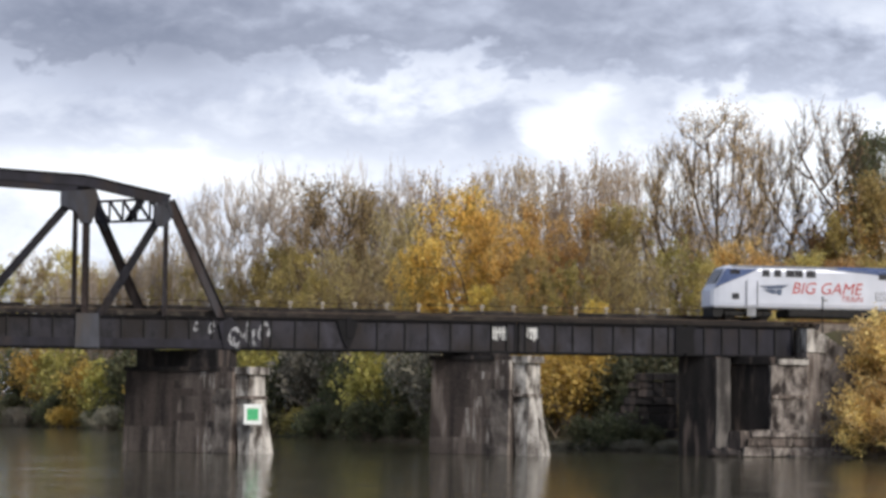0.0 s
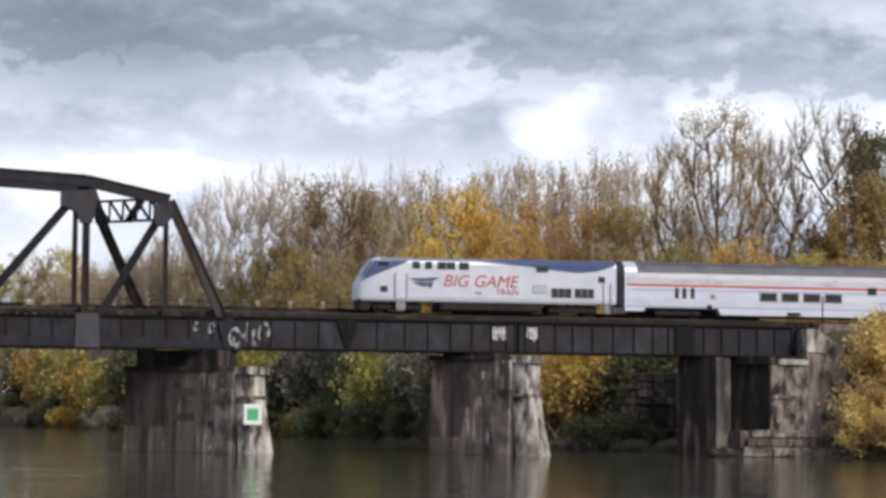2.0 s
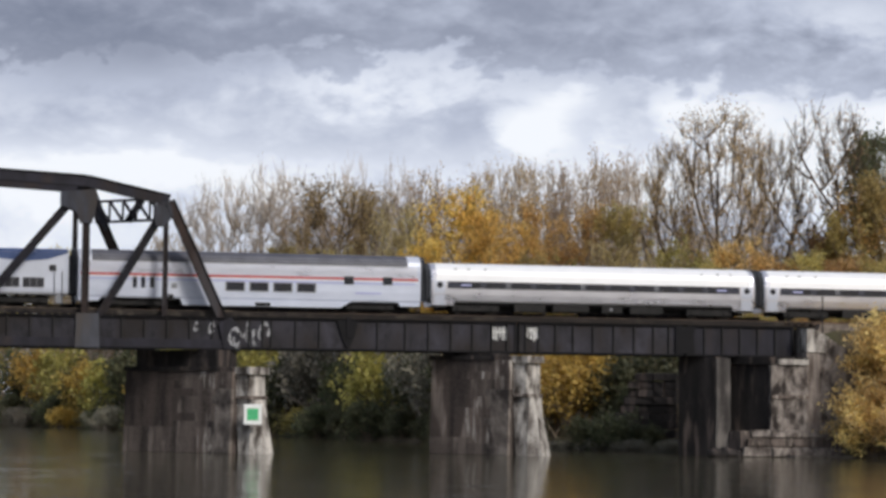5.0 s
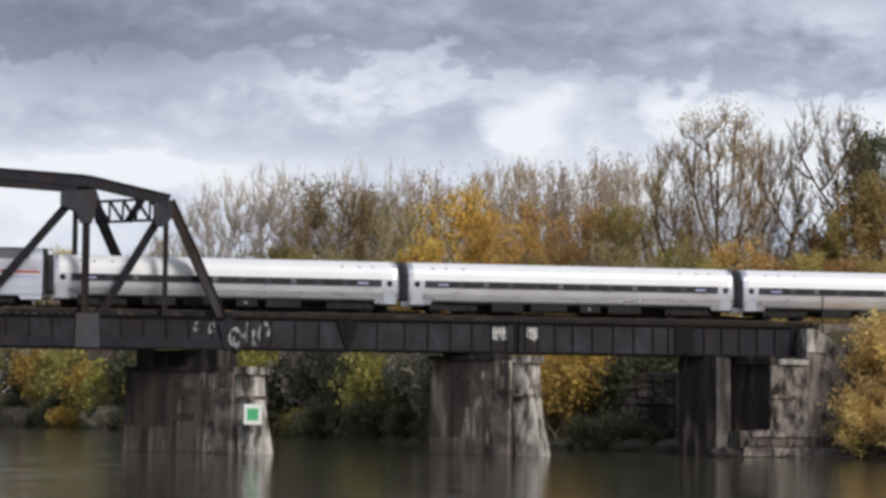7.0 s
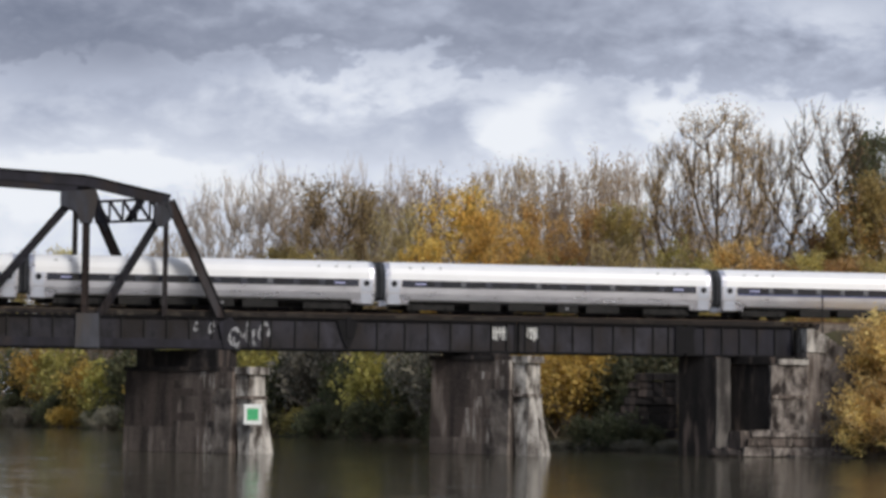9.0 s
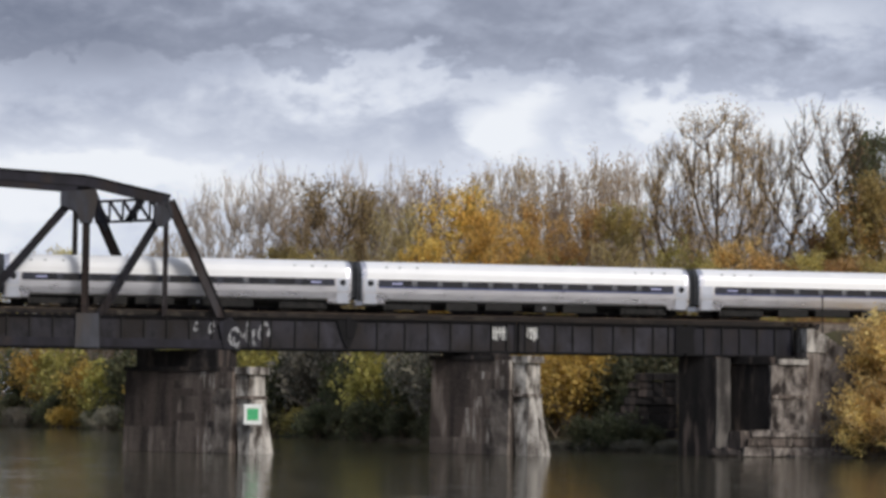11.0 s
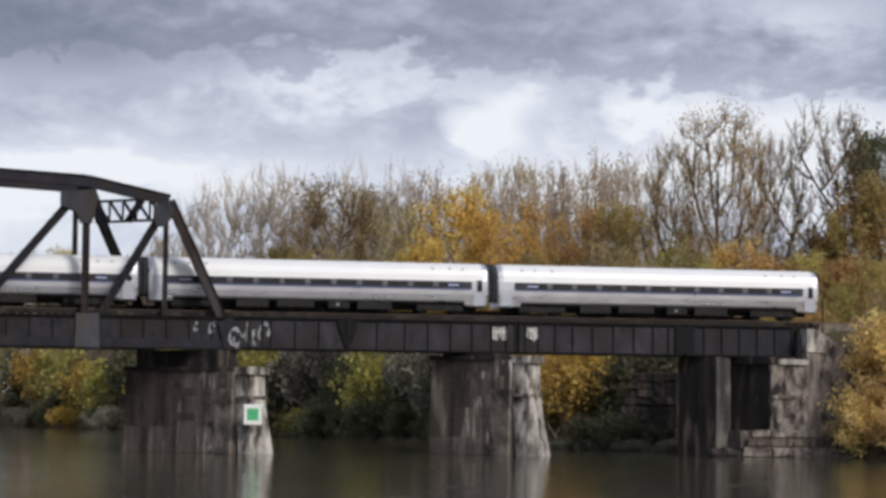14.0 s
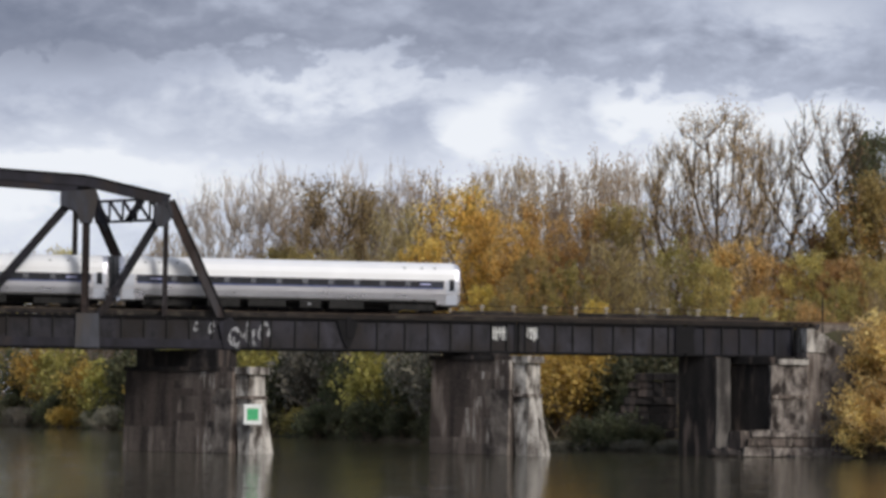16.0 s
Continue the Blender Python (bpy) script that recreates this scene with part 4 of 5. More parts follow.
H_HALF = [(1.44, 0.82), (1.5, 0.95), (1.52, 1.5), (1.52, 3.1), (1.5, 3.5), (1.42, 3.75), (1.22, 4.0), (0.85, 4.2), (0.4, 4.3)]


def lounge_car():
    root = thing("lounge_car", "older fluted silver car with red and blue stripes and dark roof", "railway coach")
    L = 12.6
    part("body", loft([profile_ring(H_HALF, x) for x in (-L, L)]), COOL_SILVER, root, "fluted silver body")
    part("roof", loft([profile_ring([(y + 0.02, z + 0.02) for y, z in H_HALF[4:]], x) for x in (-L + 1.0, L - 1.0)]), ROOF_GREY, root, "dark grey roof")
    part("roof_edge", skin_strip(H_HALF, -L + 1.0, L - 1.0, 3.44, 3.52, 0.05), GREY_PART, root)
    for e in (-1, 1):
        part("roof_end", loft([profile_ring([(y + 0.015, z + 0.012) for y, z in H_HALF[4:]], x) for x in sorted((e * (L - 0.02), e * (L - 0.98)))]), LOCO_WHITE, root, "white roof end")
        diaphragm(root, e * (L + 0.2), H_HALF)
    for k in range(9):
        z = 2.68 + 0.085 * k
        part("flute", skin_strip(H_HALF, -L + 0.25, L - 0.25, z, z + 0.045, 0.024, steps=1), SILVER, root)
    part("red_stripe", skin_strip(H_HALF, -L + 0.2, L - 0.2, 2.42, 2.6, 0.024), RED, root, "red stripe")
    part("white_line", skin_strip(H_HALF, -L + 0.2, L - 0.2, 2.32, 2.4, 0.024), BRIGHT, root, "white line")
    part("blue_stripe", skin_strip(H_HALF, -L + 0.6, L - 0.4, 2.14, 2.25, 0.022), LILAC, root, "pale blue stripe")
    for z in (3.66, 3.88):
        part("roof_band", skin_strip(H_HALF, -L + 1.05, L - 1.05, z, z + 0.09, 0.045, steps=1), ROOF_BAND, root)
    part("skirt_step", box(0.3, 1.4, -1.53, -1.45, 0.38, 0.64, 0.02), BLACK, root, "black step recess")
    for x in (-8.5, -7.9, -7.25):
        part("narrow_window", skin_strip(H_HALF, x - 0.15, x + 0.15, 1.55, 2.35, 0.03), GLASS, root)
    for x in (-1.2, 0.55, 2.3, 4.05):
        w = part("window_frame", skin_strip(H_HALF, x - 0.72, x + 0.72, 1.43, 2.13, 0.03), GREY_PART, root)
        part("window", skin_strip(H_HALF, x - 0.64, x + 0.64, 1.49, 2.07, 0.04), GLASS, w)
    for x in (7.2, 10.1):
        part("small_window", skin_strip(H_HALF, x - 0.36, x + 0.36, 2.1, 2.68, 0.04), GLASS, root)
    part("door", skin_strip(H_HALF, -6.1, -5.1, 0.95, 2.3, 0.02), LOCO_WHITE, root)
    part("hatch", skin_strip(H_HALF, -5.85, -5.45, 1.55, 1.9, 0.03), GREY_PART, root)
    part("step_well", box(-6.1, -5.7, -1.56, -1.4, 0.72, 1.1), BLACK, root)
    part("name_board", skin_strip(H_HALF, 7.7, 9.6, 1.4, 1.52, 0.024), LILAC, root)
    part("side_skirt", prism([(-5.2, 0.82), (7.4, 0.82), (6.6, 0.36), (-5.0, 0.36)], -1.5, 1.5), COOL_SILVER, root)
    for e in (-1, 1):
        part("corner_skirt", prism([(e * 12.55, 0.82), (e * 10.9, 0.82), (e * 11.1, 0.55), (e * 12.55, 0.55)][::e], -1.48, 1.48), COOL_SILVER, root)
    part("underframe", box(-L + 0.4, L - 0.4, -1.1, 1.1, 0.62, 0.815), BLACK, root)
    part("centre_sill", box(-L + 0.6, L - 0.6, -0.3, 0.3, 0.2, 0.615), BLACK, root)
    for x in (-8.3, 8.9):
        truck(root, x, 2.6, 0.46, BLACK)
    return root


def words(text, size, material, x, y, z, parent, name, label=""):
    cu = bpy.data.curves.new(name, "FONT")
    cu.body, cu.size, cu.extrude, cu.align_x, cu.shear = text, size, 0.004, "CENTER", 0.25
    ob = new(name, cu)
    me = bpy.data.meshes.new_from_object(ob.evaluated_get(bpy.context.evaluated_depsgraph_get()))
    bpy.data.objects.remove(ob)
    o = link_mesh(name, me, material, parent, label)
    me.materials.clear()
    me.materials.append(material)
    o.matrix_basis = pose(x, y, z, 90, 0, 0)
    return o


def locomotive():
    """Nose towards -x; the nose tip is at x = -9.75, the tail at 10.1."""
    root = thing("diesel_locomotive", "silver-white passenger diesel locomotive with blue roof sweep and red lettering", "locomotive")
    side = [(1.46, 1.05), (1.5, 1.3), (1.5, 3.78), (1.45, 3.96), (1.2, 4.14), (0.6, 4.22)]

    def ring(x, top=4.22, w=1.0):
        return profile_ring([(y * w, 1.05 + (z - 1.05) * (top - 1.05) / 3.17) for y, z in side], x)

    # the raked nose, low and narrow in front
    rings = [ring(-9.75, 1.9, 0.6), ring(-9.72, 2.3, 0.72), ring(-9.5, 2.62, 0.84), ring(-9.1, 3.2, 0.92), ring(-8.62, 4.06, 0.97), ring(-8.1), ring(10.0)]
    part("body", loft(rings), LOCO_WHITE, root, "silver-white body")

    def plate(outline, mat, name, y=-1.515, label=""):
        return part(name, prism(outline, y - 0.01, y + 0.05), mat, root, label)

    plate([(-9.45, 2.5), (-9.0, 3.3), (-8.6, 3.92), (-5.95, 3.95), (-6.65, 3.62), (-8.1, 3.02)], BLUE, "blue_panel", label="blue painted cab side wedge")
    plate([(-8.3, 3.5), (-7.5, 3.5), (-7.5, 3.85), (-8.3, 3.85)], GLASS, "side_window", -1.53)
    part("windshield", prism([(-9.42, 2.8), (-8.75, 3.88), (-8.6, 3.88), (-9.2, 2.8)], -1.1, 1.1), GLASS, root)
    plate([(-0.3, 3.95), (3.0, 3.72), (5.5, 3.42), (7.0, 3.3), (8.5, 3.45), (9.9, 3.9), (9.9, 3.96)], BLUE, "blue_sweep", label="blue sweep under the roof edge")
    part("roof", loft([[(x, y, z + 0.02) for _, y, z in ring(x)[3:9]] for x in (-8.05, 9.95)]), GREY_PART, root, "dull grey roof")
    part("roof_sweep", loft([[(x, y * 1.005, z + 0.035) for _, y, z in ring(x)[3:9]] for x in (0.5, 9.9)]), BLUE, root, "blue roof end")

    def pane(x0, x1, z0, z1, name, mat=GRILLE, y=-1.53):
        return part(name, box(x0, x1, y - 0.012, y + 0.04, z0, z1, 0.01), mat, root)

    for x0, x1 in ((-5.7, -5.12), (-4.75, -4.2), (-3.8, -2.45), (-2.15, -1.4)):
        w = pane(x0, x1, 3.36, 3.9, "louvre_window")
        if x1 - x0 > 1:
            part("louvre_bar", box(-3.17, -3.09, -1.56, -1.545, 3.36, 3.9), GREY_PART, w)
    pane(3.75, 4.7, 3.3, 3.72, "exhaust_grille")
    for x0, x1 in ((4.95, 6.5), (6.75, 8.25)):
        g = pane(x0, x1, 1.42, 2.12, "radiator_grille")
        for k in (1, 2):
            x = x0 + (x1 - x0) * k / 3
            part("grille_bar", box(x - 0.025, x + 0.025, -1.56, -1.54, 1.43, 2.11), GREY_PART, g)
    g = pane(3.5, 4.6, 1.7, 2.32, "pale_grille", GREY_PART)
    for k in range(5):
        part("slat", box(3.53, 4.57, -1.56, -1.545, 1.74 + 0.11 * k, 1.82 + 0.11 * k), LOCO_WHITE, g)
    pane(-8.1, -7.55, 1.6, 2.05, "battery_hatch")
    pane(8.6, 9.1, 2.6, 3.05, "fan_grille")
    d = pane(-6.9, -6.2, 1.15, 3.2, "cab_door", LOCO_WHITE, -1.52)
    for x in (-7.0, -6.1):
        part("grab_iron", cylinder((x, -1.6, 1.1), (x, -1.6, 3.0), 0.03, 6), GREY_PART, d)
    for x in (9.0, 9.55):
        part("grab_iron", cylinder((x, -1.6, 0.4), (x, -1.6, 2.6), 0.03, 6), GREY_PART, root)
    # emblem drawn as plain grey-blue shapes
    plate([(-6.0, 2.62), (-4.3, 2.74), (-3.55, 2.74), (-4.2, 2.46), (-5.2, 2.42)], EMBLEM, "emblem_bar", -1.522)
    plate([(-5.7, 2.36), (-4.7, 2.4), (-4.35, 2.08), (-4.9, 2.04)], EMBLEM, "emblem_bar", -1.522)
    plate([(-4.55, 2.4), (-4.1, 2.42), (-4.2, 1.95), (-4.45, 1.95)], EMBLEM, "emblem_bar", -1.524)
    words("BIG GAME", 1.26, RED, -0.55, -1.535, 2.1, root, "lettering", "red slanted lettering")
    words("TRAIN", 0.62, RED, 1.5, -1.535, 1.55, root, "lettering", "red slanted lettering")
    plate([(-0.9, 1.55), (-0.45, 1.55), (-0.45, 1.72), (-0.9, 1.72)], GREY_PART, "number_bar", -1.52)
    part("sill", box(-9.5, 10.0, -1.48, 1.48, 0.92, 1.06, 0.02), GREY_PART, root)
    part("fuel_tank", box(-3.6, 4.1, -1.4, 1.4, 0.28, 0.915, 0.12), BLACK, root)
    part("pilot", prism([(-9.6, 0.95), (-9.5, 0.25), (-8.9, 0.25), (-8.6, 0.95)], -1.3, 1.3), BLACK, root)
    part("step_ladder", box(-6.9, -6.2, -1.5, -1.42, 0.3, 0.915), GREY_PART, root)
    part("rear_steps", box(9.1, 9.6, -1.5, -1.42, 0.3, 0.915), GREY_PART, root)
    part("tail_face", box(10.01, 10.3, -1.3, 1.3, 1.0, 3.8, 0.03), RUBBER, root)
    for x in (-6.7, 6.7):
        truck(root, x, 2.75, 0.5, BLACK)
    return root


# offsets along the train from the joint between the second and third coach
TRAIN = [(locomotive(), -88.25), (lounge_car(), -65.0)]
for k, (doors, band, label) in enumerate((
        (("round", "round"), None, "round-sided stainless coach with dark window band"), (("round", "round"), None, "round-sided stainless coach with dark window band"),
        (("round", "round"), None, "round-sided stainless coach with dark window band"), (("round", "round"), STRIPE_BLUE, "round-sided stainless coach with blue belt stripe"),
        (("none", "tall"), STRIPE_BLUE, "round-sided stainless coach with blue belt stripe"), (("none", "tall"), STRIPE_BLUE, "last round-sided stainless coach with blue belt stripe"))):
    TRAIN.append((coach(doors, band, label, tail=k == 5, posts=k > 2), -39.0 + 26.0 * k))

JOINT = [(0.0, 119.2), (0.5, 112.45), (1.0, 105.66), (1.5, 98.79), (2.0, 91.93), (2.5, 85.06), (3.0, 78.27), (3.5, 71.4), (4.0, 64.62), (4.2, 61.9), (6.3, 33.15), (6.5, 30.35),
         (7.0, 23.31), (7.5, 16.34), (8.0, 9.4), (8.5, 2.48), (9.0, -4.42), (9.2, -7.18), (11.3, -36.43), (11.5, -39.25), (12.0, -46.2), (12.5, -53.15), (12.6, -54.3), (13.0, -59.78),
         (13.5, -66.85), (14.0, -73.87), (14.5, -80.87), (15.0, -87.88), (15.5, -94.98), (16.0, -101.99)]


def motions():
    for ob, off in TRAIN:
        walk(ob, [(t, pose(x + off, TRACK_Y, RAIL_Z)) for t, x in JOINT])
    # clouds drift to the left, ripples with the current
    walk(BACKDROP, [(t, pose(EYE[0], EYE[1], EYE[2], 0, 0, -12.5 + 1.88 * t / 16.0)) for t in (0.0, 8.0, 16.0)])
    walk(WATER, [(t, pose(-0.25 * t, -0.2 * t, 0)) for t in (0.0, 8.0, 16.0)])
    times = [x[0] for x in JOINT]
    place = [x[1] for x in JOINT]
    for w, x, r in WHEELSETS:
        rows, t = [], 0.0
        while t <= 16.001:
            turn = (np.interp(t, times, place) - place[0]) / r
            rows.append((t, Matrix.Translation((x, 0, r)) @ Matrix.Rotation(turn, 4, "Y")))
            t += 1 / 30
        walk(w, rows)


# ---- trees and shrubs ----
def tube(verts, faces, path, radii, sides):
    base = len(verts)
    for k, (p, r) in enumerate(zip(path, radii)):
        d = (path[min(k + 1, len(path) - 1)] - path[max(k - 1, 0)]).normalized()
        u = d.orthogonal().normalized()
        v = d.cross(u)
        for i in range(sides):
            a = 2 * math.pi * i / sides
            verts.append(p + (u * math.cos(a) + v * math.sin(a)) * r)
    for k in range(len(path) - 1):
        for i in range(sides):
            a, b = base + k * sides + i, base + k * sides + (i + 1) % sides
            faces.append((a, b, b + sides, a + sides))


def grow_shrub(seed, height, spread, limbs, twig_levels, leaves, leaf, stem=1, low=0.25, rise=0.75):
    """Branches and leaves of one shrub. leaves: leaf clumps per twig; low: where the crown begins; rise: how steep limbs stand."""
    rng = random.Random(seed)
    bv, bf, lv, lf = [], [], [], []

    def put_leaf(p, size):
        n = Vector((rng.uniform(-1, 1), rng.uniform(-1, 1), rng.uniform(-0.6, 1))).normalized()
        u = n.orthogonal().normalized()
        u.rotate(Matrix.Rotation(rng.uniform(0, 6.28), 3, n))
        v = n.cross(u)
        a, b = size * rng.uniform(0.6, 1.2), size * rng.uniform(0.4, 0.9)
        k = len(lv)
        lv.extend((p - u * a * 0.5, p + v * b * 0.5 + n * a * 0.1, p + u * a * 0.5, p - v * b * 0.5 + n * a * 0.1))
        lf.append((k, k + 1, k + 2, k + 3))

    def branch(p, d, length, r, level):
        n = 4 if level == 0 else (3 if level < twig_levels else 2)
        path, radii = [p.copy()], [r]
        q, dd = p.copy(), d.copy()
        for k in range(n):
            wob = 0.1 if level == 0 else 0.28
            dd = (dd + Vector((rng.gauss(0, wob), rng.gauss(0, wob), rng.gauss(0.05, wob * 0.6)))).normalized()
            q = q + dd * (length / n)
            path.append(q.copy())
            radii.append(max(0.012, r * (1 - (0.8 if level else 0.62) * (k + 1) / n)))
        tube(bv, bf, path, radii, 7 if level == 0 else (5 if level == 1 else 3))
        if level == twig_levels:
            for _ in range(leaves):
                s = rng.uniform(0.15, 1.1)
                i = min(n - 1, int(s * n))
                c = path[i].lerp(path[i + 1], min(1.2, s * n - i))
                put_leaf(c + Vector((rng.gauss(0, 0.22), rng.gauss(0, 0.22), rng.gauss(0, 0.22))), leaf)
            return
        count = limbs if level == 0 else (7 if level == 1 else 5)
        for k in range(count):
            s = (low + (1 - low) * (k + rng.random()) / count) if level == 0 else 0.25 + 0.75 * (k + rng.random()) / count
            s = min(s, 0.99)
            i = min(n - 1, int(s * n))
            c = path[i].lerp(path[i + 1], s * n - i)
            ax = (path[i + 1] - path[i]).normalized()
            out = ax.orthogonal().normalized()
            out.rotate(Matrix.Rotation(k * 2.4 + rng.uniform(-0.5, 0.5), 3, ax))
            if level == 0:
                nd = (out * (1 - rise * 0.75) + Vector((0, 0, 1)) * rise).normalized()
                ln = spread * (1.25 - 0.75 * s) * rng.uniform(0.75, 1.2)
                rr = radii[i] * 0.5
            else:
                nd = (ax * 0.75 + out * rng.uniform(0.45, 0.9) + Vector((0, 0, 0.22))).normalized()
                ln = length * rng.uniform(0.38, 0.6)
                rr = max(0.014, radii[i] * 0.55)
            branch(c, nd, ln, rr, level + 1)

    for k in range(stem):
        lean = Vector((rng.gauss(0, 0.1 if stem == 1 else 0.3), rng.gauss(0, 0.1 if stem == 1 else 0.3), 1)).normalized()
        branch(Vector((rng.gauss(0, 0.3) * (stem > 1), rng.gauss(0, 0.3) * (stem > 1), -0.5)), lean, height * rng.uniform(0.8, 0.95), height * 0.0155, 0)
    return (bv, bf), (lv, lf)


GOLD = leaf_material("golden_leaves", (0.5, 0.32, 0.075), (0.85, 0.57, 0.15), (0.94, 0.71, 0.27))
RUSSET = leaf_material("russet_leaves", (0.4, 0.25, 0.1), (0.7, 0.45, 0.18), (0.86, 0.6, 0.26))
AMBER = leaf_material("amber_leaves", (0.58, 0.4, 0.15), (0.86, 0.64, 0.27), (0.95, 0.79, 0.43))
OCHRE = leaf_material("ochre_leaves", (0.36, 0.24, 0.055), (0.66, 0.46, 0.11), (0.84, 0.62, 0.2))
OLIVE = leaf_material("olive_leaves", (0.28, 0.23, 0.08), (0.58, 0.47, 0.17), (0.78, 0.63, 0.25))
TAN = leaf_material("tan_leaves", (0.46, 0.31, 0.15), (0.68, 0.47, 0.22), (0.8, 0.58, 0.29))
BROWN_LEAF = leaf_material("brown_leaves", (0.3, 0.235, 0.11), (0.53, 0.41, 0.19), (0.7, 0.55, 0.27))
GREENISH = leaf_material("yellow_green_leaves", (0.23, 0.21, 0.065), (0.49, 0.44, 0.13), (0.67, 0.57, 0.19))
DARK_GREEN = leaf_material("dark_green_leaves", (0.075, 0.085, 0.048), (0.14, 0.15, 0.08), (0.24, 0.23, 0.115))
GREY_LEAF = leaf_material("grey_brown_leaves", (0.16, 0.155, 0.12), (0.26, 0.24, 0.19), (0.38, 0.34, 0.25))


def grow_crown(seed, radius, base, widest, limbs, branches, twigs, leaves, leaf, upright=0.6, trunk=0.3, lean=0.0, lumps=0.35, height=20.0, spray=0.35, stems=1):
    """A tree whose limbs fill a lumpy crown: base and widest are shares of its height, upright bends twigs skywards, spray scatters leaves."""
    rng = random.Random(seed)
    bv, bf, lv, lf = [], [], [], []
    nodes, sizes = [], []

    def reach(h, ang):
        f = (h - base) / (1 - base)
        g = (widest - base) / (1 - base)
        k = math.sin(0.5 * math.pi * min(1, (f + 0.12) / (g + 0.12))) if f < g else math.sqrt(max(0.0, 1 - ((f - g) / (1.02 - g)) ** 2))
        return radius * k * (1 + lumps * 2 * noise.noise((math.cos(ang) * 1.7 + seed, math.sin(ang) * 1.7, h * 4.5)))

    def grow(path, r0, r1, sides, keep=True):
        radii = [r0 + (r1 - r0) * k / (len(path) - 1) for k in range(len(path))]
        tube(bv, bf, path, radii, sides)
        if keep:
            nodes.extend(path[1:])
            sizes.extend(radii[1:])

    def join(p, r1, sides, steps, bow, slope=0.85):
        arr = np.array(nodes)
        d = arr - np.array(p)
        flat = np.hypot(d[:, 0], d[:, 1])
        cost = np.linalg.norm(d, axis=1) + 2.0 * np.maximum(0, d[:, 2] + slope * flat) + 0.6 * np.maximum(0, 0.03 - np.array(sizes)) * 40
        j = int(cost.argmin())
        a = nodes[j]
        path = []
        side = Vector((rng.gauss(0, 1), rng.gauss(0, 1), 0)) * bow * 0.3
        for k in range(steps + 1):
            f = k / steps
            q = a.lerp(p, f)
            q.z -= (p - a).length * bow * math.sin(math.pi * f) * min(1.0, upright)
            q += side * math.sin(math.pi * f) * (p - a).length * 0.4
            path.append(q)
        grow(path, max(r1 * 1.3, min(sizes[j] * 0.75, r1 * 3.2)), r1, sides)
        return a

    drift = Vector((lean * height * 0.55, 0, 0))
    for k in range(stems):
        foot = Vector((rng.gauss(0, 0.5) * (stems > 1), rng.gauss(0, 0.5) * (stems > 1), -0.5))
        fork = Vector((rng.gauss(0, 0.25 if stems == 1 else 1.0), rng.gauss(0, 0.25 if stems == 1 else 1.0), height * (base + 0.06))) + drift * 0.45
        path = [foot.lerp(fork, f) + Vector((rng.gauss(0, 0.16), rng.gauss(0, 0.16), 0)) * (0 < f < 1) for f in (0, 0.3, 0.6, 0.85, 1)]
        grow(path, trunk * (1.25 if stems == 1 else 0.8), trunk * (0.85 if stems == 1 else 0.55), 7)
    for k in range(limbs):
        h = min(0.97, base + (1 - base) * (0.45 + 0.48 * ((k * 0.618) % 1)))
        ang = k * 2.4 + rng.uniform(-0.4, 0.4)
        r = max(0.2, reach(h, ang)) * rng.uniform(0.45, 0.9)
        join(Vector((r * math.cos(ang), r * math.sin(ang), h * height)) + drift * h, trunk * 0.2, 5, 6, 0.07, 1.5)
    for count, r1, sides, steps in ((branches, 0.045, 4, 4), (branches * 4, 0.024, 3, 3)):
        for k in range(count):
            h = base + (1 - base) * rng.uniform(0.03, 0.95)
            ang = rng.uniform(0, 6.283)
            r = max(0.1, reach(h, ang)) * math.sqrt(rng.uniform(0.08, 1.0))
            join(Vector((r * math.cos(ang), r * math.sin(ang), h * height)) + drift * h, r1, sides, steps, 0.08)
    outer = [i for i in range(len(nodes)) if sizes[i] < 0.06]
    for k in range(twigs):
        a = nodes[rng.choice(outer)]
        d = Vector((rng.gauss(0, 1), rng.gauss(0, 1), rng.gauss(0, 0.7) + 2.2 * upright)).normalized()
        q = a + d * rng.uniform(0.5, 1.7)
        tube(bv, bf, [a, q], [0.022, 0.011], 3)
        for _ in range(leaves):
            p = a.lerp(q, rng.uniform(0.1, 1.1)) + Vector((rng.gauss(0, spray), rng.gauss(0, spray), rng.gauss(0, spray)))
            n = Vector((rng.uniform(-1, 1), rng.uniform(-1, 1), rng.uniform(-0.6, 1))).normalized()
            u = n.orthogonal().normalized()
            u.rotate(Matrix.Rotation(rng.uniform(0, 6.28), 3, n))
            v = n.cross(u)
            m, w = leaf * rng.uniform(0.55, 1.25), leaf * rng.uniform(0.4, 0.9)
            i = len(lv)
            lv.extend((p - u * m * 0.5, p + v * w * 0.5 + n * m * 0.1, p + u * m * 0.5, p - v * w * 0.5 + n * m * 0.1))
            lf.append((i, i + 1, i + 2, i + 3))
    return (bv, bf), (lv, lf)


def plant(name, label, category, seed, bark, leaf_mat, **kw):
    (bv, bf), (lv, lf) = grow_shrub(seed, **kw)
    root = thing(name, label, category)
    link_mesh("trunk", mesh_of("trunk", bv, bf, True), bark, root)
    if lf:
        link_mesh("crown", mesh_of("crown", lv, lf), leaf_mat, root)
    return root


def crown_tree(label, seed, bark, leaf_mat, category="tree", **kw):
    (bv, bf), (lv, lf) = grow_crown(seed, **kw)
    root = thing(category, label, category)
    link_mesh("trunk", mesh_of("trunk", bv, bf, True), bark, root)
    link_mesh("crown", mesh_of("crown", lv, lf), leaf_mat, root)
    return root


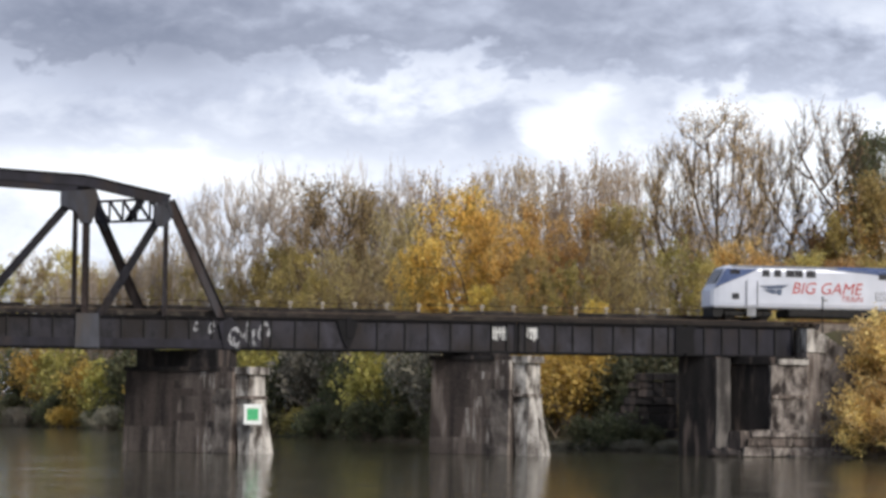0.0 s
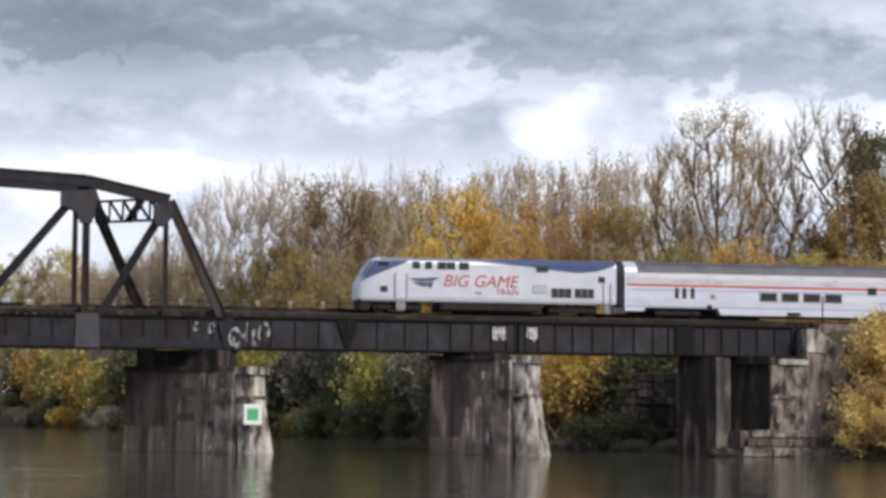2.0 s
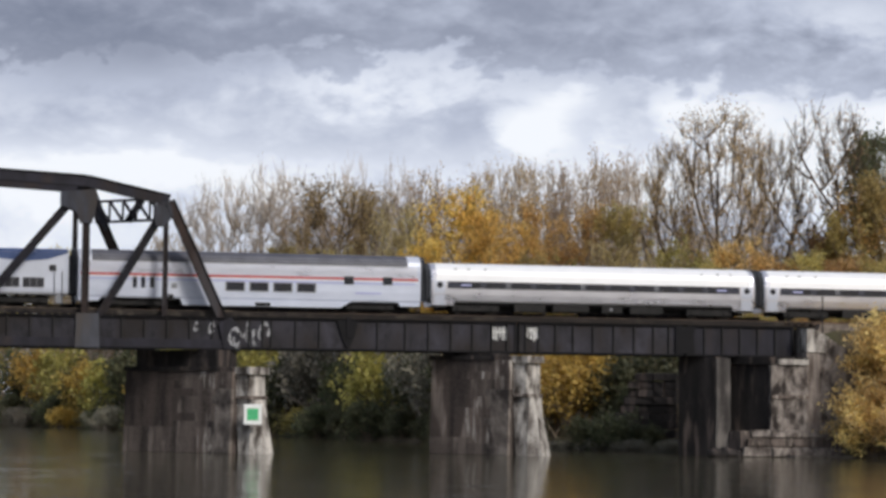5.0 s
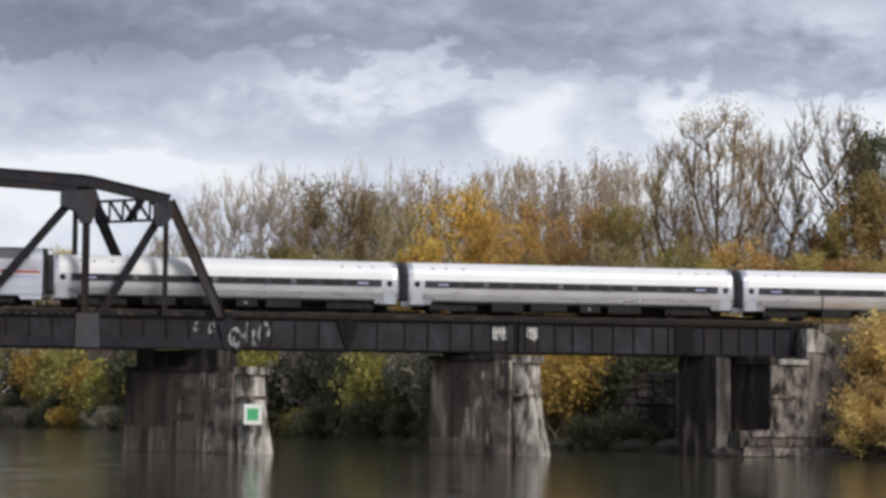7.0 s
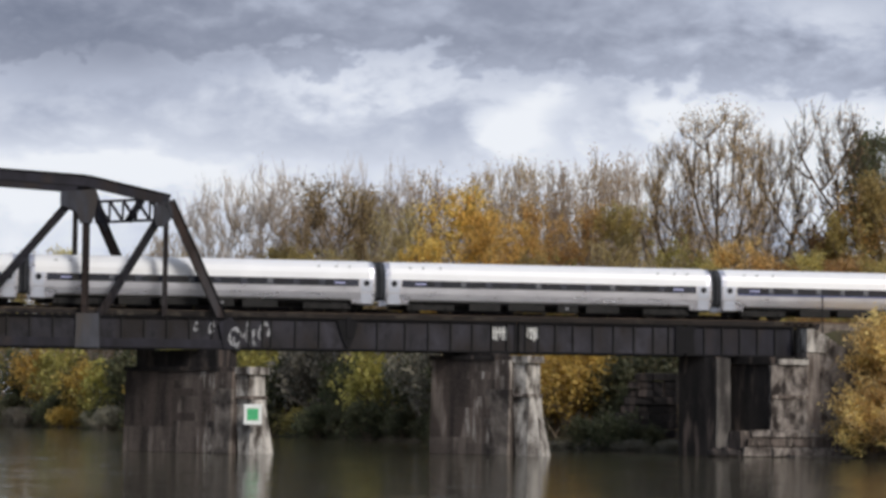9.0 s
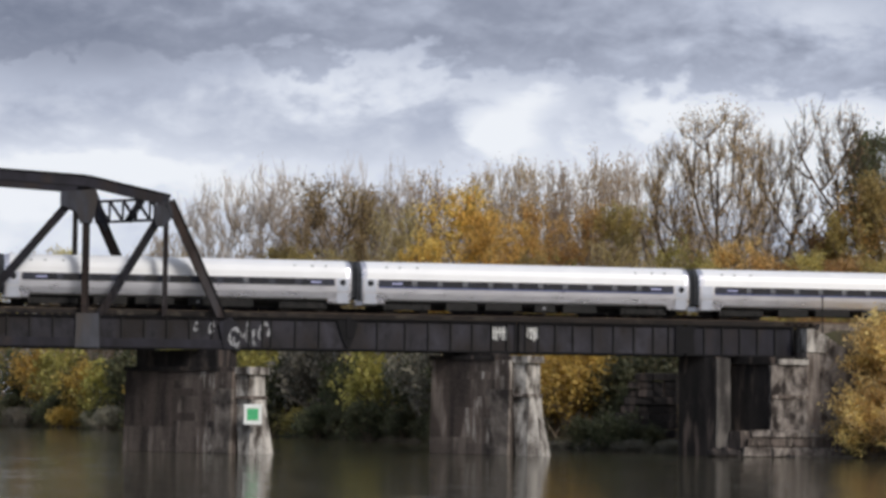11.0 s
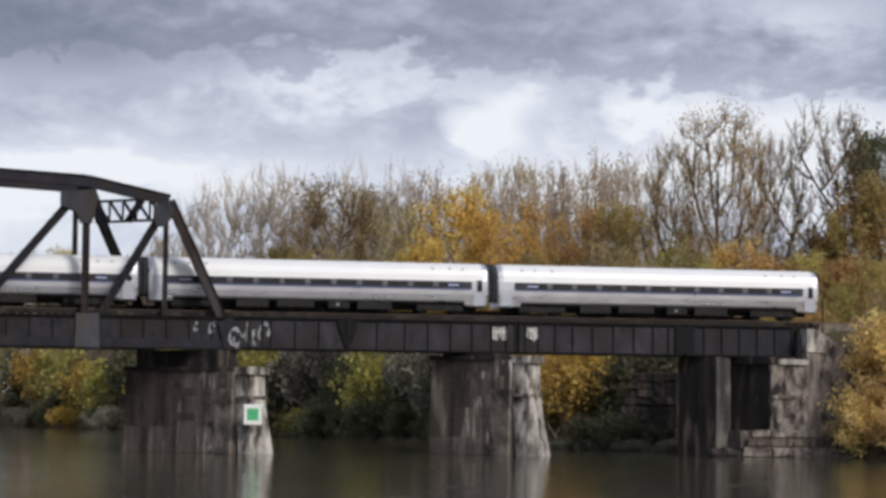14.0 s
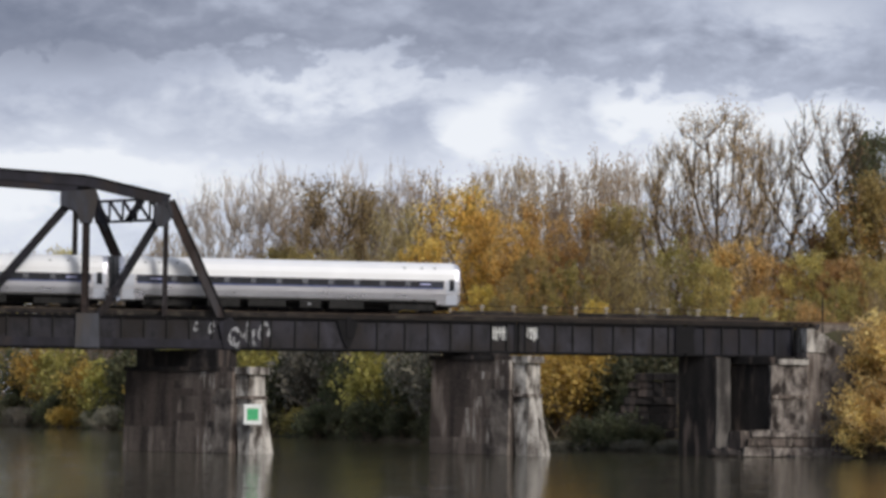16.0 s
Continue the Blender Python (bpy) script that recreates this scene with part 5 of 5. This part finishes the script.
# one of each kind, 20 m tall (shrubs 5 m)
KINDS = {
    "gold": crown_tree("broad autumn tree with dense golden leaves", 11, DARK_BARK, GOLD, radius=4.9, base=0.1, widest=0.5, lumps=0.5, spray=0.24, limbs=9, branches=40, twigs=900, leaves=13, leaf=0.31, upright=0.75, trunk=0.26, stems=2),
    "brown": crown_tree("riverside tree with dark limbs and thinning brown leaves", 13, DARK_BARK, BROWN_LEAF, radius=4.5, base=0.26, widest=0.68, limbs=9, branches=36, twigs=850, leaves=8, leaf=0.24, upright=0.7, trunk=0.26, spray=0.28),
    "tan": crown_tree("tall autumn tree with sparse tan leaves on upright shoots", 14, PALE_BARK, TAN, radius=2.4, base=0.12, widest=0.6, limbs=8, branches=34, twigs=700, leaves=4, leaf=0.17, upright=1.6, trunk=0.17, spray=0.2, stems=2),
    "bare": crown_tree("nearly bare grey tree with fine upright twigs", 15, PALE_BARK, TAN, radius=3.2, base=0.18, widest=0.72, limbs=9, branches=36, twigs=900, leaves=1, leaf=0.14, upright=1.5, trunk=0.2, spray=0.25, stems=2),
    "open": crown_tree("tall open tree with dark spreading limbs and russet leaves", 18, DARK_BARK, TAN, radius=3.7, base=0.3, widest=0.72, limbs=8, branches=42, twigs=1100, leaves=7, leaf=0.16, upright=1.1, trunk=0.36, spray=0.26),
    "lean": crown_tree("leaning tree with a dark trunk and almost no leaves", 27, DARK_BARK, TAN, radius=2.8, base=0.42, widest=0.78, limbs=6, branches=22, twigs=620, leaves=2, leaf=0.18, upright=1.3, trunk=0.36, lean=0.09, spray=0.2),
    "ever": crown_tree("dense dark green tree", 17, BARK, DARK_GREEN, radius=2.9, base=0.6, widest=0.8, limbs=9, branches=36, twigs=800, leaves=9, leaf=0.3, upright=0.2, trunk=0.26, spray=0.24),
    "russet": crown_tree("leafy tree with russet leaves beyond the embankment", 19, BARK, RUSSET, radius=4.3, base=0.12, widest=0.55, limbs=9, branches=42, twigs=620, leaves=11, leaf=0.36, upright=0.7, trunk=0.22, lumps=0.55, spray=0.23, stems=2),
    "olive": crown_tree("riverside tree with olive-brown leaves", 20, BARK, OLIVE, radius=4.0, base=0.1, widest=0.55, limbs=9, branches=42, twigs=620, leaves=11, leaf=0.36, upright=0.8, trunk=0.22, lumps=0.55, spray=0.23, stems=2),
    "mgreen": crown_tree("low bushy tree with yellow-green leaves", 22, BARK, GREENISH, radius=4.8, base=0.04, widest=0.45, limbs=9, branches=40, twigs=620, leaves=11, leaf=0.36, upright=0.6, trunk=0.2, lumps=0.55, spray=0.23, stems=3),
    "molive": crown_tree("low bushy tree with olive leaves", 23, BARK, OLIVE, radius=4.6, base=0.04, widest=0.5, limbs=9, branches=40, twigs=620, leaves=11, leaf=0.36, upright=0.8, trunk=0.2, lumps=0.55, spray=0.23, stems=3),
    "mbrown": crown_tree("low thicket tree with thin grey-brown leaves", 24, BARK, BROWN_LEAF, radius=4.6, base=0.04, widest=0.55, limbs=9, branches=42, twigs=850, leaves=7, leaf=0.26, upright=1.1, trunk=0.2, stems=3),
    "mrusset": crown_tree("low bushy tree with russet leaves", 25, BARK, RUSSET, radius=4.7, base=0.04, widest=0.5, limbs=9, branches=40, twigs=620, leaves=11, leaf=0.36, upright=0.8, trunk=0.2, lumps=0.55, spray=0.23, stems=3),
    "mgold": crown_tree("low bushy tree with golden leaves", 26, BARK, OCHRE, radius=4.8, base=0.04, widest=0.45, limbs=9, branches=40, twigs=620, leaves=11, leaf=0.36, upright=0.6, trunk=0.2, lumps=0.55, spray=0.23, stems=3),
}
SHRUBS = {
    "dark": plant("shrub", "dense dark shrub on the river bank", "shrub", 31, BARK, DARK_GREEN, height=4.4, spread=2.4, limbs=8, twig_levels=2, leaves=10, leaf=0.33, stem=5, low=0.05, rise=0.6),
    "grey": plant("shrub", "grey-green shrub trailing to the water", "shrub", 32, PALE_BARK, GREY_LEAF, height=4.4, spread=2.4, limbs=8, twig_levels=2, leaves=10, leaf=0.33, stem=5, low=0.05, rise=0.6),
    "gold": plant("shrub", "golden autumn shrub on the river bank", "shrub", 33, BARK, OCHRE, height=4.5, spread=2.4, limbs=8, twig_levels=2, leaves=10, leaf=0.31, stem=5, low=0.05, rise=0.6),
    "amber": plant("shrub", "bright amber autumn shrub beside the abutment", "shrub", 35, BARK, AMBER, height=4.5, spread=2.6, limbs=9, twig_levels=2, leaves=14, leaf=0.27, stem=5, low=0.02, rise=0.5),
    "green": plant("shrub", "yellow-green shrub on the river bank", "shrub", 34, BARK, GREENISH, height=4.5, spread=2.4, limbs=8, twig_levels=2, leaves=10, leaf=0.33, stem=5, low=0.05, rise=0.6),
}
USED = set()


def place(kind, x, y, tall, width=1.0, turn=0.0, pool=KINDS, group="riverside trees"):
    """Puts a plant of that kind so tall; the first use moves the original."""
    ref = pool[kind]
    s = tall / (20.0 if pool is KINDS else 5.0)
    m = pose(x, y, ground_height(x, y) - 0.05, 0, 0, turn)
    if ref.name in USED:
        ob = copy_thing(ref, m)
    else:
        USED.add(ref.name)
        ob = ref
        ob.matrix_basis = m
    ob.scale = (s * width, s * width, s)
    return tagged(ob, group=group)


def plant_woods():
    rng = random.Random(5)
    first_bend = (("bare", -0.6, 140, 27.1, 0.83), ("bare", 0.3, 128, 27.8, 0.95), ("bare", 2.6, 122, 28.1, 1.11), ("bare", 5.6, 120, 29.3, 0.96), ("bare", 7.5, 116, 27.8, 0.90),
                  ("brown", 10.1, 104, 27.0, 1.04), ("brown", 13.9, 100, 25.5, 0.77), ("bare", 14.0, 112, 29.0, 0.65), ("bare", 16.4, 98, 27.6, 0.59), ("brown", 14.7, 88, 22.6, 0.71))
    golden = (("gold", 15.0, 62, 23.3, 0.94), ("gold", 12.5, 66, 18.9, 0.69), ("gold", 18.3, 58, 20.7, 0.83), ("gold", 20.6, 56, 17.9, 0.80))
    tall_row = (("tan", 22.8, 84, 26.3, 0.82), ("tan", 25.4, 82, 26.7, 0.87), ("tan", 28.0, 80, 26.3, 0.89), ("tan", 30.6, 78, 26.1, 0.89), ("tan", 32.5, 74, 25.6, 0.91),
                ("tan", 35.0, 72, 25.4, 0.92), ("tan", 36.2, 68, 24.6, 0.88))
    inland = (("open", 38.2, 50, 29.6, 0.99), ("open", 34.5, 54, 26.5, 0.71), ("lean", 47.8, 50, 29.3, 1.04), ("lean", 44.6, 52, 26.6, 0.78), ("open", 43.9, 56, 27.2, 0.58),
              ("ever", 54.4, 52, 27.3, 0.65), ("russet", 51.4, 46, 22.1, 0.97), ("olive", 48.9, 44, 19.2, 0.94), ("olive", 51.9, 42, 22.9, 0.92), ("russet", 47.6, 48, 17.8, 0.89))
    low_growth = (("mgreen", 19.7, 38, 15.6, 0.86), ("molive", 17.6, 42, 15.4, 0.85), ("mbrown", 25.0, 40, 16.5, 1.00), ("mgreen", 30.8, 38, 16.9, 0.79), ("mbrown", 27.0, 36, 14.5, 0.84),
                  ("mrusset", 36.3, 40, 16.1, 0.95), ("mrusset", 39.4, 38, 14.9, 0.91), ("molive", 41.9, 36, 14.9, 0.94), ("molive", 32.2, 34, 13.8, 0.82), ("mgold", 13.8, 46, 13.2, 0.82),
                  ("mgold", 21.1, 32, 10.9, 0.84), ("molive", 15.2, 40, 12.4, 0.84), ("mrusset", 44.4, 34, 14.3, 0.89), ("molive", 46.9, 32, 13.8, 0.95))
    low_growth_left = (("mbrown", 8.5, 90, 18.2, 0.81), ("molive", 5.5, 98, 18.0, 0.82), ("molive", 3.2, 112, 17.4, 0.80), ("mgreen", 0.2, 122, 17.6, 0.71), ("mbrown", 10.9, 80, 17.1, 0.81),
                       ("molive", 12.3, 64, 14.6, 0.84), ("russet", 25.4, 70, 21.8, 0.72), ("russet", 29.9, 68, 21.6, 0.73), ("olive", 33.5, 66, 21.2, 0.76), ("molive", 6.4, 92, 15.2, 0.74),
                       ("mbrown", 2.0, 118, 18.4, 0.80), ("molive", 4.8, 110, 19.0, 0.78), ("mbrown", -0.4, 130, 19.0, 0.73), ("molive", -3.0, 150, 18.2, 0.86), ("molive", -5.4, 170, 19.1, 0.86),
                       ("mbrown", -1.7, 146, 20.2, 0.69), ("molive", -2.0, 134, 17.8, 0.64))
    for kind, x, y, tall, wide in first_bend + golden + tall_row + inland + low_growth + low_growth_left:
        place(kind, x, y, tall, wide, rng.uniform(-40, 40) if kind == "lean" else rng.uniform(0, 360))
    # low growth close behind the embankment
    for k in range(9):
        place(("molive", "mrusset", "mgreen", "mbrown")[k % 4], 33.5 + 3.2 * k + rng.uniform(-1, 1), 19 + rng.uniform(-1, 6), rng.uniform(9.5, 12.5), 0.9, rng.uniform(0, 360))
    # trees round the river's bend
    for k in range(9):
        place(("molive", "mgreen", "mbrown")[k % 3], -44 + 5.6 * k, 246 - 2.9 * k + rng.uniform(-4, 6), rng.uniform(21, 25), 1.0, rng.uniform(0, 360))


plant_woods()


def along_bank(s):
    """A point s metres along the far bank from beside the abutment."""
    line = ((24, 12), (15, 24), (5, 67), (-18, 138), (-62, 240))
    for (ax, ay), (bx, by) in zip(line, line[1:]):
        d = math.hypot(bx - ax, by - ay)
        if s <= d:
            break
        s -= d
    return ax + (bx - ax) * s / d, ay + (by - ay) * s / d


def plant_shrubs():
    rng = random.Random(8)
    for k in range(28):
        x, y = along_bank(4 + 150 * (k / 27) ** 1.15)
        far = y > 100
        kind = ("dark", "grey", "dark", "gold")[k % 4] if far else ("dark" if y < 62 else ("dark", "green", "dark")[k % 3])
        place(kind, x + rng.uniform(-1.3, 0.3), y + rng.uniform(-1, 1), rng.uniform(2.8, 4.6) * (0.85 if y < 50 else 1), 1.3, rng.uniform(0, 360), SHRUBS, "bank shrubs")
    for k in range(26):
        x, y = along_bank(12 + 140 * k / 25)
        far = y > 100
        kind = ("gold", "dark", "green")[k % 3] if far else ("gold" if 26 < y < 44 else ("dark", "grey", "dark", "green", "dark")[k % 5])
        place(kind, x + rng.uniform(2.5, 4.5), y + rng.uniform(-1, 1), rng.uniform(7.0, 9.5) * (0.45 if y < 26 else 1), 0.95, rng.uniform(0, 360), SHRUBS, "bank shrubs")
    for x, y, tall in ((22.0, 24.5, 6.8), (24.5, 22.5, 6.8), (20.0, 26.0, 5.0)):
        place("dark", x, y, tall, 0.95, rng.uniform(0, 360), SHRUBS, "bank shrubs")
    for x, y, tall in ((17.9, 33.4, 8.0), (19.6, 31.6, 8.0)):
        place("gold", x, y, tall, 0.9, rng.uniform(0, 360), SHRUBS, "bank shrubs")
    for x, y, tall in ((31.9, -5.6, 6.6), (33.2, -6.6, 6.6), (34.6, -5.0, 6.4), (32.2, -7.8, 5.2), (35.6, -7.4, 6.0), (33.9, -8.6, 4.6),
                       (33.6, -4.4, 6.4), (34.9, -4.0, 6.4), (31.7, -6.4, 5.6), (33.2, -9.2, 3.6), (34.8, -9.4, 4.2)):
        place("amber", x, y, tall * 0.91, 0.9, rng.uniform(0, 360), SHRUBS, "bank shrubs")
    for k in range(9):
        x, y = along_bank(3 + 2.0 * k)
        place("grey", x - 1.0 + rng.uniform(-0.4, 0.4), y - 1.2, rng.uniform(1.1, 2.0), 1.8, rng.uniform(0, 360), SHRUBS, "low bank plants")


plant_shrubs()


def old_wall():
    root = thing("old_stone_wall", "dark stepped dry-stone retaining wall on the bank", "stone wall")
    rng = random.Random(77)
    for j in range(10):
        z0 = -0.2 + 0.66 * j
        x0 = 0.25 * j + rng.uniform(-0.3, 0.3)
        stone_course(root, x0, 5.9, 0.05 * j, z0, z0 + 0.66, 5 if j < 5 else 4, 90 + j, BLACK_STONE, 0.008, 0.04)
    part("fill", box(2.4, 5.6, 0.9, 2.6, -1.0, 5.4, 0.2), GROUND, root)
    root.matrix_basis = pose(18.4, 20.2, 0.0, 0, 0, -33)


old_wall()


def woodland():
    """The wood behind the bank: countless stems with steep twigs and thin leaves."""
    rng = random.Random(21)
    stands = (("stems of a fading autumn wood behind the bank", 215, (5.0, 117.0), (38.3, 76.0), 23.5, 25.8, TAN, 16.0),
              ("low autumn thicket behind the railway embankment", 125, (33.0, 62.0), (70.0, 58.0), 17.5, 15.5, OLIVE, 12.0),
              ("distant wood round the bend of the river", 95, (-38.0, 266.0), (-4.0, 222.0), 20.0, 21.0, OLIVE, 16.0),
              ("grey wood beyond the first bend of the bank", 130, (-16.5, 166.0), (-2.0, 142.0), 16.0, 20.5, BROWN_LEAF, 12.0))
    for label, count, a, b, h0, h1, leaf_mat, depth in stands:
        bv, bf, lv, lf = [], [], [], []
        for k in range(count):
            f = rng.random() ** 0.75
            x, y = a[0] + (b[0] - a[0]) * f + rng.uniform(-1, 3), a[1] + (b[1] - a[1]) * f + rng.uniform(0, depth)
            g = ground_height(x, y)
            h = h0 + (h1 - h0) * f + 2.2 * noise.noise((x * 0.12, y * 0.06, 2)) + rng.uniform(-2.5, 1.5)
            foot = Vector((x, y, g - 0.3))
            top = Vector((x + rng.gauss(0, 0.9), y + rng.gauss(0, 0.9), g + h))
            tube(bv, bf, [foot, foot.lerp(top, 0.5) + Vector((rng.gauss(0, 0.4), 0, 0)), top], [0.17, 0.11, 0.02], 3)
            for j in range(24):
                s = rng.uniform(0.12, 0.97)
                c = foot.lerp(top, s)
                t = rng.uniform(0, 6.28)
                q = c + Vector((math.cos(t) * 0.8, math.sin(t) * 0.8, rng.uniform(1.6, 3.6))) * rng.uniform(0.7, 1.7) * (1.2 - s * 0.6)
                q.z = min(q.z, g + h + 0.6)
                tube(bv, bf, [c, c.lerp(q, 0.5) + Vector((0, 0, -0.15)), q], [0.05, 0.03, 0.014], 3)
                for _ in range(9 if s > 0.75 else 13):
                    p = c.lerp(q, rng.uniform(0.2, 1.05)) + Vector((rng.gauss(0, 0.4), rng.gauss(0, 0.4), rng.gauss(0, 0.4)))
                    u = Vector((rng.gauss(0, 0.35), rng.gauss(0, 0.35), 1)).normalized() * rng.uniform(0.1, 0.24)
                    v = Vector((rng.uniform(-1, 1), rng.uniform(-1, 1), 0)).normalized() * rng.uniform(0.04, 0.09)
                    i = len(lv)
                    lv.extend((p - u, p + v, p + u, p - v))
                    lf.append((i, i + 1, i + 2, i + 3))
        root = thing("woodland", label, "woodland", kind="stuff")
        tagged(link_mesh("stems", mesh_of("stems", bv, bf), PALE_BARK, root), kind="stuff")
        tagged(link_mesh("foliage", mesh_of("foliage", lv, lf), leaf_mat, root), kind="stuff")


woodland()
motions()
